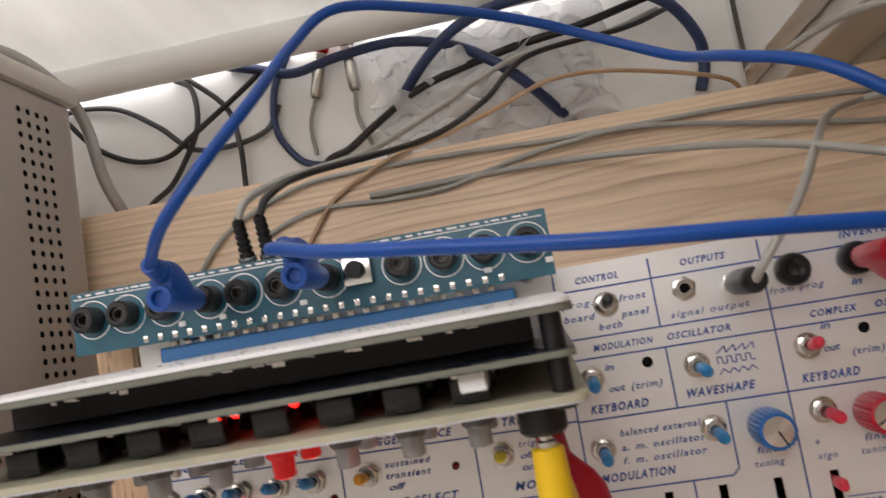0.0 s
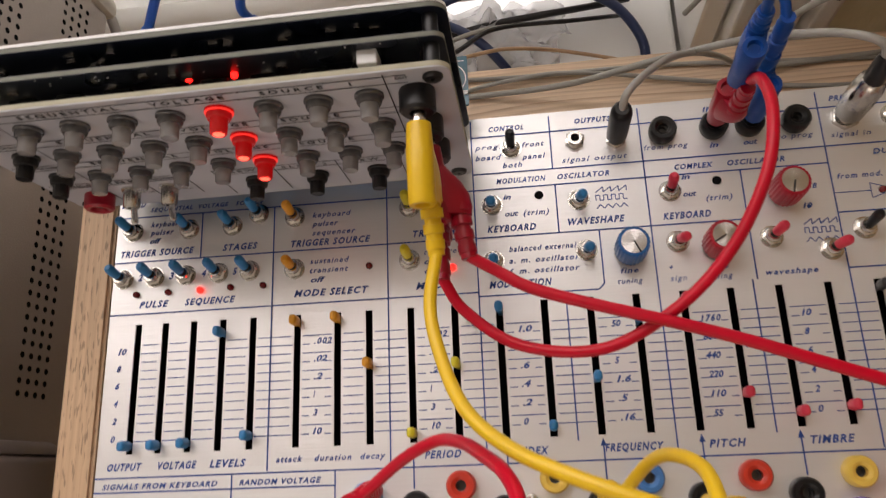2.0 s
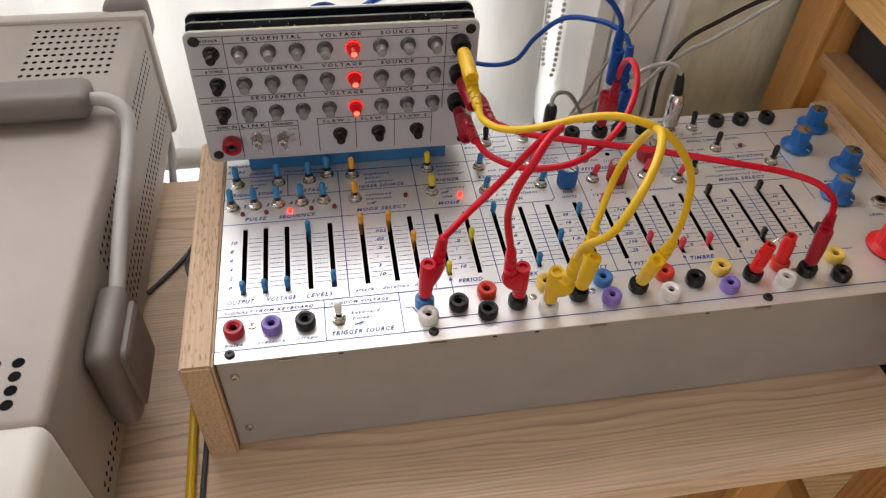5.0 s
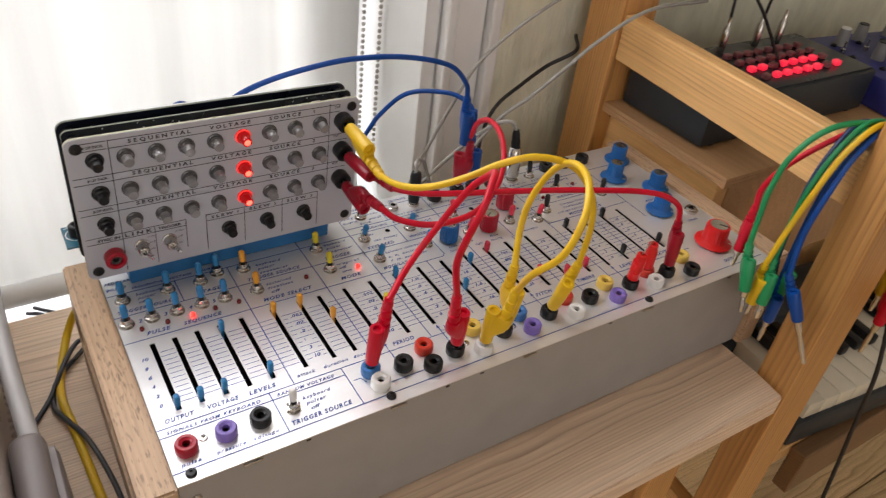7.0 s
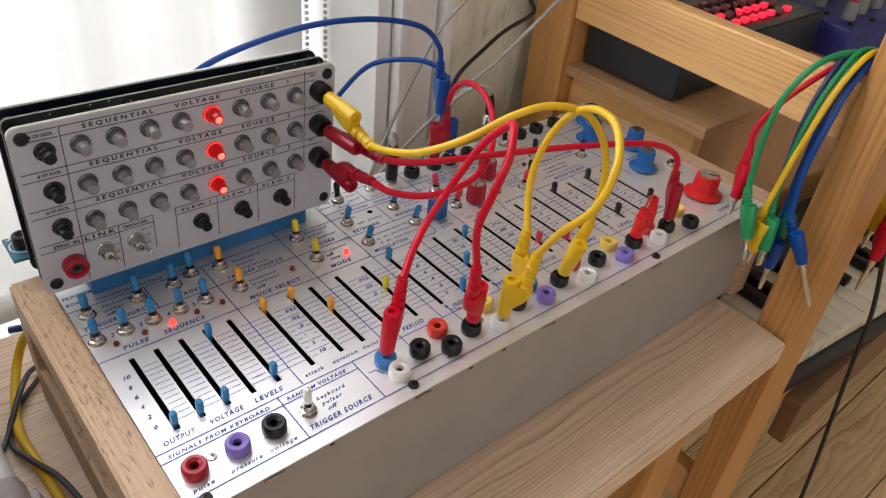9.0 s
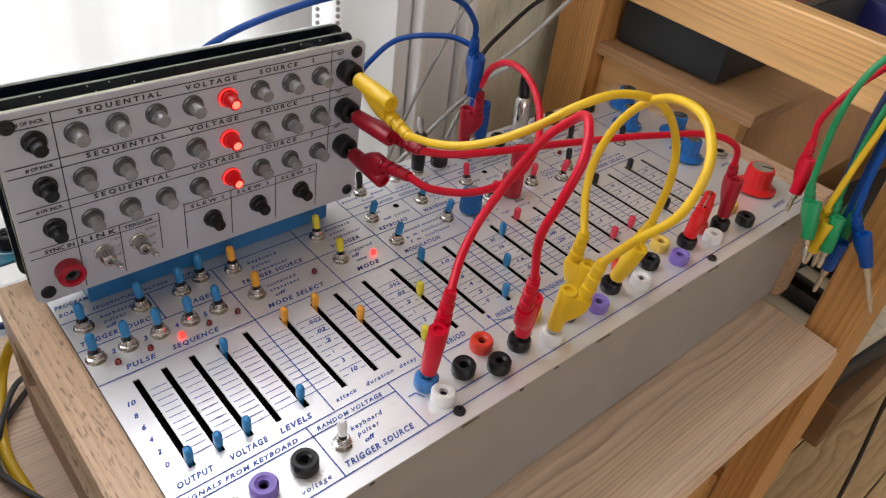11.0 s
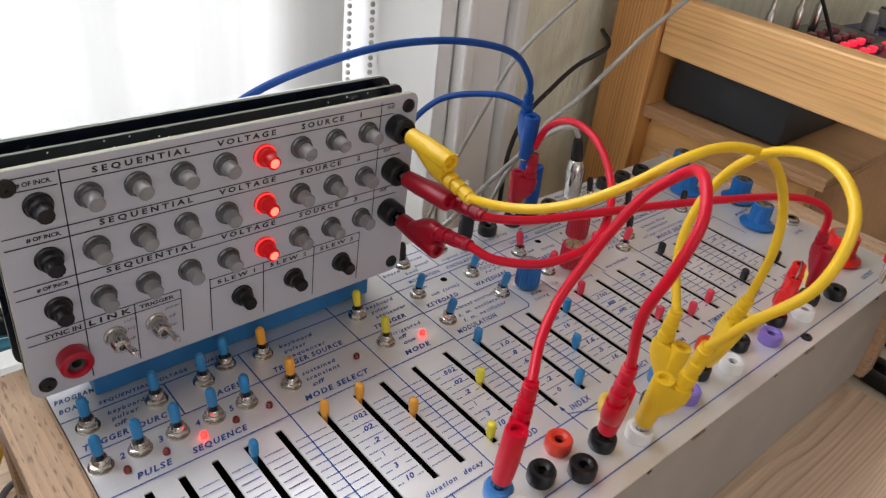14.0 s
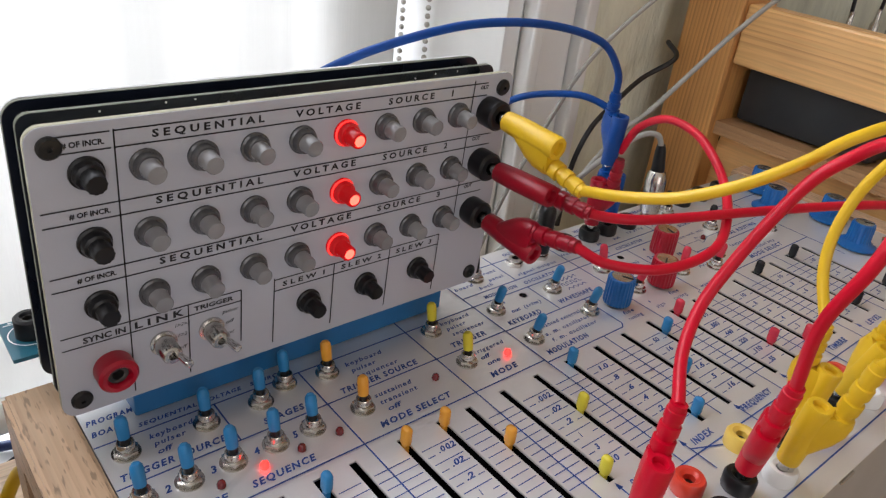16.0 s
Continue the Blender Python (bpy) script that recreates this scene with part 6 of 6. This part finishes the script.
M_DIMBTN = material("unlit_pink_button", (0.30, 0.10, 0.11), 0.35, 0, 0.1, 90)
btn = lambda: boxed(-0.0042, -0.0036, 0.048, 0.0042, 0.0036, 0.0535, 0.0012)
for r, (y, lits) in enumerate(((-0.030, "01111101"), (-0.012, "11011110"), (0.004, "00000000"), (0.020, "00000000"))):
    for c in range(8):
        lit = lits[c] == "1"
        sub("button", "btn_on" if lit else "btn_off", btn, M_BUTTON_LIT if lit else M_DIMBTN, dev, pose(-0.030 + c * 0.0165, y, 0), "lit red button" if lit else "unlit clear button")
for x, y in ((-0.02, 0.038), (0.035, 0.038), (0.07, 0.036)):
    p = part("patch_plug", turned([(0.0035, 0.048), (0.004, 0.05), (0.004, 0.072), (0.0025, 0.074), (0.002, 0.085), (0, 0.085)], 12, pose(x, y, 0)), M_STEEL, dev, "metal patch plug")
wires = [[(0.63, 0.218, 0.955), (0.628, 0.222, 0.99), (0.61, 0.23, 1.02), (0.56, 0.24, 1.03), (0.52, 0.25, 1.02)], [(0.685, 0.218, 0.955), (0.683, 0.215, 0.99), (0.67, 0.205, 1.03), (0.66, 0.2, 1.10)],
         [(0.66, 0.165, 0.926), (0.650, 0.172, 0.945), (0.62, 0.19, 0.99), (0.58, 0.21, 1.02), (0.53, 0.22, 1.01)]]
for w in wires:
    loose("loose_cable", "black", "black patch wire rising from the button box", w, 0.0016)

blue_unit = empty("blue_control_unit", pose(0.90, 0.155, 0.8768, 0, 0, -6))
tagged(blue_unit, "deep blue metal control unit with grey knobs", "control unit")
M_BLUEBOX = material("deep_blue_enamel", (0.03, 0.035, 0.22), 0.4, 0, 0.2, 70, 0.1, 600)
part("case", boxed(-0.105, -0.068, 0.0, 0.13, 0.075, 0.036, 0.004), M_BLUEBOX, blue_unit)
for x, y, c in ((-0.075, -0.045, "red"), (-0.035, -0.035, "lime"), (0.005, -0.03, "white"), (-0.06, 0.0, "black"), (-0.02, 0.01, "black"), (0.02, 0.02, "amber"), (-0.07, 0.045, "white"), (-0.03, 0.052, "black"), (0.03, 0.056, "red")):
    k = part("knob", turned([(0.0075, 0.0365), (0.0075, 0.042), (0.0065, 0.055), (0.006, 0.056), (0, 0.056)], 20, pose(x, y, 0), 0.0003), PLASTIC["grey"], blue_unit, "grey knob with coloured cap")
    part("cap", turned([(0.0058, 0.0562), (0.0055, 0.0575), (0, 0.0577)], 18, pose(x, y, 0)), PLASTIC[c], k)
for i in range(5):
    for j in range(4):
        sub("jack_socket", "bjack", lambda: turned([(0.0036, 0.0362), (0.0036, 0.0385), (0.0022, 0.0388), (0.0016, 0.0380), (0, 0.0375)], 14), PLASTIC["black"], blue_unit,
            pose(-0.09 + 0.044 * i + 0.008 * (j % 2), -0.058 + 0.034 * j, 0), "small black jack socket")
for x in (-0.09, -0.05, -0.01):
    part("toggle_switch", turned([(0.003, 0.0362), (0.003, 0.041), (0.001, 0.041), (0.0012, 0.050), (0, 0.0505)], 10, pose(x, 0.025, 0)), M_STEEL, blue_unit)

# keyboard on the lower shelf
kb = empty("keyboard_instrument", pose(0.557, -0.056, 0.6325, 0, 0, -5.5))
tagged(kb, "black keyboard with ivory keys on the lower pine shelf", "keyboard")
part("case", boxed(-0.004, -0.004, 0.0, 0.62, 0.160, 0.034, 0.004), M_BLACKBOX, kb)
part("rear_panel", boxed(-0.004, 0.098, 0.0345, 0.62, 0.160, 0.070, 0.003), M_BLACKBOX, kb)
for i in range(26):
    x = 0.006 + i * 0.0232
    sub("white_key", "wkey", lambda: boxed(0.0, 0.0, 0.0345, 0.0222, 0.0965, 0.054, 0.0012), M_IVORY, kb, pose(x, 0.0, 0), "ivory key")
    if i % 7 not in (2, 6):
        sub("black_key", "bkey", lambda: boxed(-0.0055, 0.038, 0.0545, 0.0055, 0.0965, 0.066, 0.002), PLASTIC["black"], kb, pose(x + 0.0226, 0.0, 0), "black key")
loose("loose_cable", "black", "black cable dangling in front of the keyboard", [(0.60, -0.02, 0.93), (0.555, -0.055, 0.90), (0.535, -0.078, 0.85), (0.540, -0.095, 0.78), (0.548, -0.10, 0.72), (0.556, -0.105, 0.66), (0.555, -0.115, 0.58), (0.562, -0.12, 0.50), (0.57, -0.12, 0.38), (0.56, -0.12, 0.2), (0.57, -0.11, 0.004)], 0.0019)


# patch leads hung over the rail
def hanging(colour, label, pts, tip, r=0.0022, over=True):
    """A lead hung over the rail, ending in a plug with a long plated tip."""
    pts = [(x, y + dy, z) for (x, y, z), dy in zip(pts, (0.016, 0.016, 0.016, 0.012, 0.006, 0.002, 0, 0, 0))] if over else pts
    base = empty("hanging_lead", Matrix.Translation(pts[0]))
    tagged(base, label, "cable", group="leads hung on the rail")
    in_world(part("cable", tube(pts, r, 10, 8), CABLE[colour], base), base)
    a, b = Vector(pts[-1]), Vector(tip)
    banana_plug(base, b, a - b, a, colour, None, 0.026, max(0.012, (a - b).length - 0.036))
    return base


RZ = 0.985
hanging("green", "green lead hung over the pine rail", [(0.56, -0.045, 0.93), (0.52, -0.042, 0.972), (0.48, -0.037, RZ), (0.452, -0.024, 0.980), (0.436, -0.010, 0.958), (0.431, -0.004, 0.930), (0.429, -0.004, 0.905), (0.428, -0.006, 0.885)], (0.419, -0.026, 0.836))
hanging("red", "dark red lead hung over the pine rail", [(0.56, -0.038, 0.93), (0.52, -0.036, 0.968), (0.490, -0.032, 0.976), (0.466, -0.018, 0.962), (0.452, 0.000, 0.940), (0.446, 0.010, 0.920), (0.444, 0.010, 0.905)], (0.430, 0.002, 0.858))
hanging("green", "green lead hung over the pine rail", [(0.56, -0.05, 0.93), (0.52, -0.046, 0.974), (0.482, -0.040, 0.987), (0.460, -0.034, 0.970), (0.449, -0.026, 0.940), (0.445, -0.022, 0.910), (0.441, -0.022, 0.878)], (0.430, -0.034, 0.832))
hanging("yellow", "yellow lead hung over the pine rail", [(0.56, -0.055, 0.93), (0.52, -0.052, 0.974), (0.484, -0.047, 0.988), (0.460, -0.040, 0.972), (0.448, -0.031, 0.940), (0.441, -0.024, 0.905), (0.436, -0.020, 0.872)], (0.432, -0.024, 0.828))
hanging("blue", "blue lead hung over the pine rail", [(0.57, -0.055, 0.93), (0.53, -0.053, 0.974), (0.488, -0.049, 0.985), (0.464, -0.044, 0.968), (0.452, -0.038, 0.938), (0.446, -0.034, 0.905), (0.444, -0.036, 0.872)], (0.455, -0.072, 0.806))
hanging("blue", "blue lead hung over the pine rail", [(0.57, -0.052, 0.93), (0.53, -0.05, 0.972), (0.490, -0.044, 0.983), (0.466, -0.038, 0.964), (0.456, -0.032, 0.930), (0.450, -0.030, 0.890), (0.449, -0.030, 0.860)], (0.451, -0.034, 0.800))
hanging("navy", "navy lead hung over the pine rail", [(0.56, -0.03, 0.93), (0.52, -0.032, 0.970), (0.488, -0.030, 0.980), (0.468, -0.026, 0.962), (0.458, -0.020, 0.935), (0.454, -0.018, 0.900), (0.453, -0.018, 0.870)], (0.455, -0.024, 0.815))
hanging("green", "green lead hung over the pine rail", [(0.57, -0.04, 0.93), (0.53, -0.04, 0.970), (0.492, -0.038, 0.981), (0.470, -0.034, 0.960), (0.462, -0.030, 0.930), (0.458, -0.028, 0.895), (0.457, -0.028, 0.872)], (0.453, -0.030, 0.832))
hanging("red", "red lead hanging beside the pine post", [(0.58, -0.03, 0.95), (0.553, -0.045, 0.955), (0.536, -0.062, 0.93), (0.530, -0.072, 0.89), (0.528, -0.076, 0.865)], (0.527, -0.080, 0.795), over=False)
hanging("yellow", "yellow lead hanging beside the pine post", [(0.59, -0.02, 0.95), (0.56, -0.035, 0.957), (0.545, -0.050, 0.93), (0.541, -0.060, 0.90), (0.540, -0.062, 0.88)], (0.540, -0.066, 0.825), over=False)
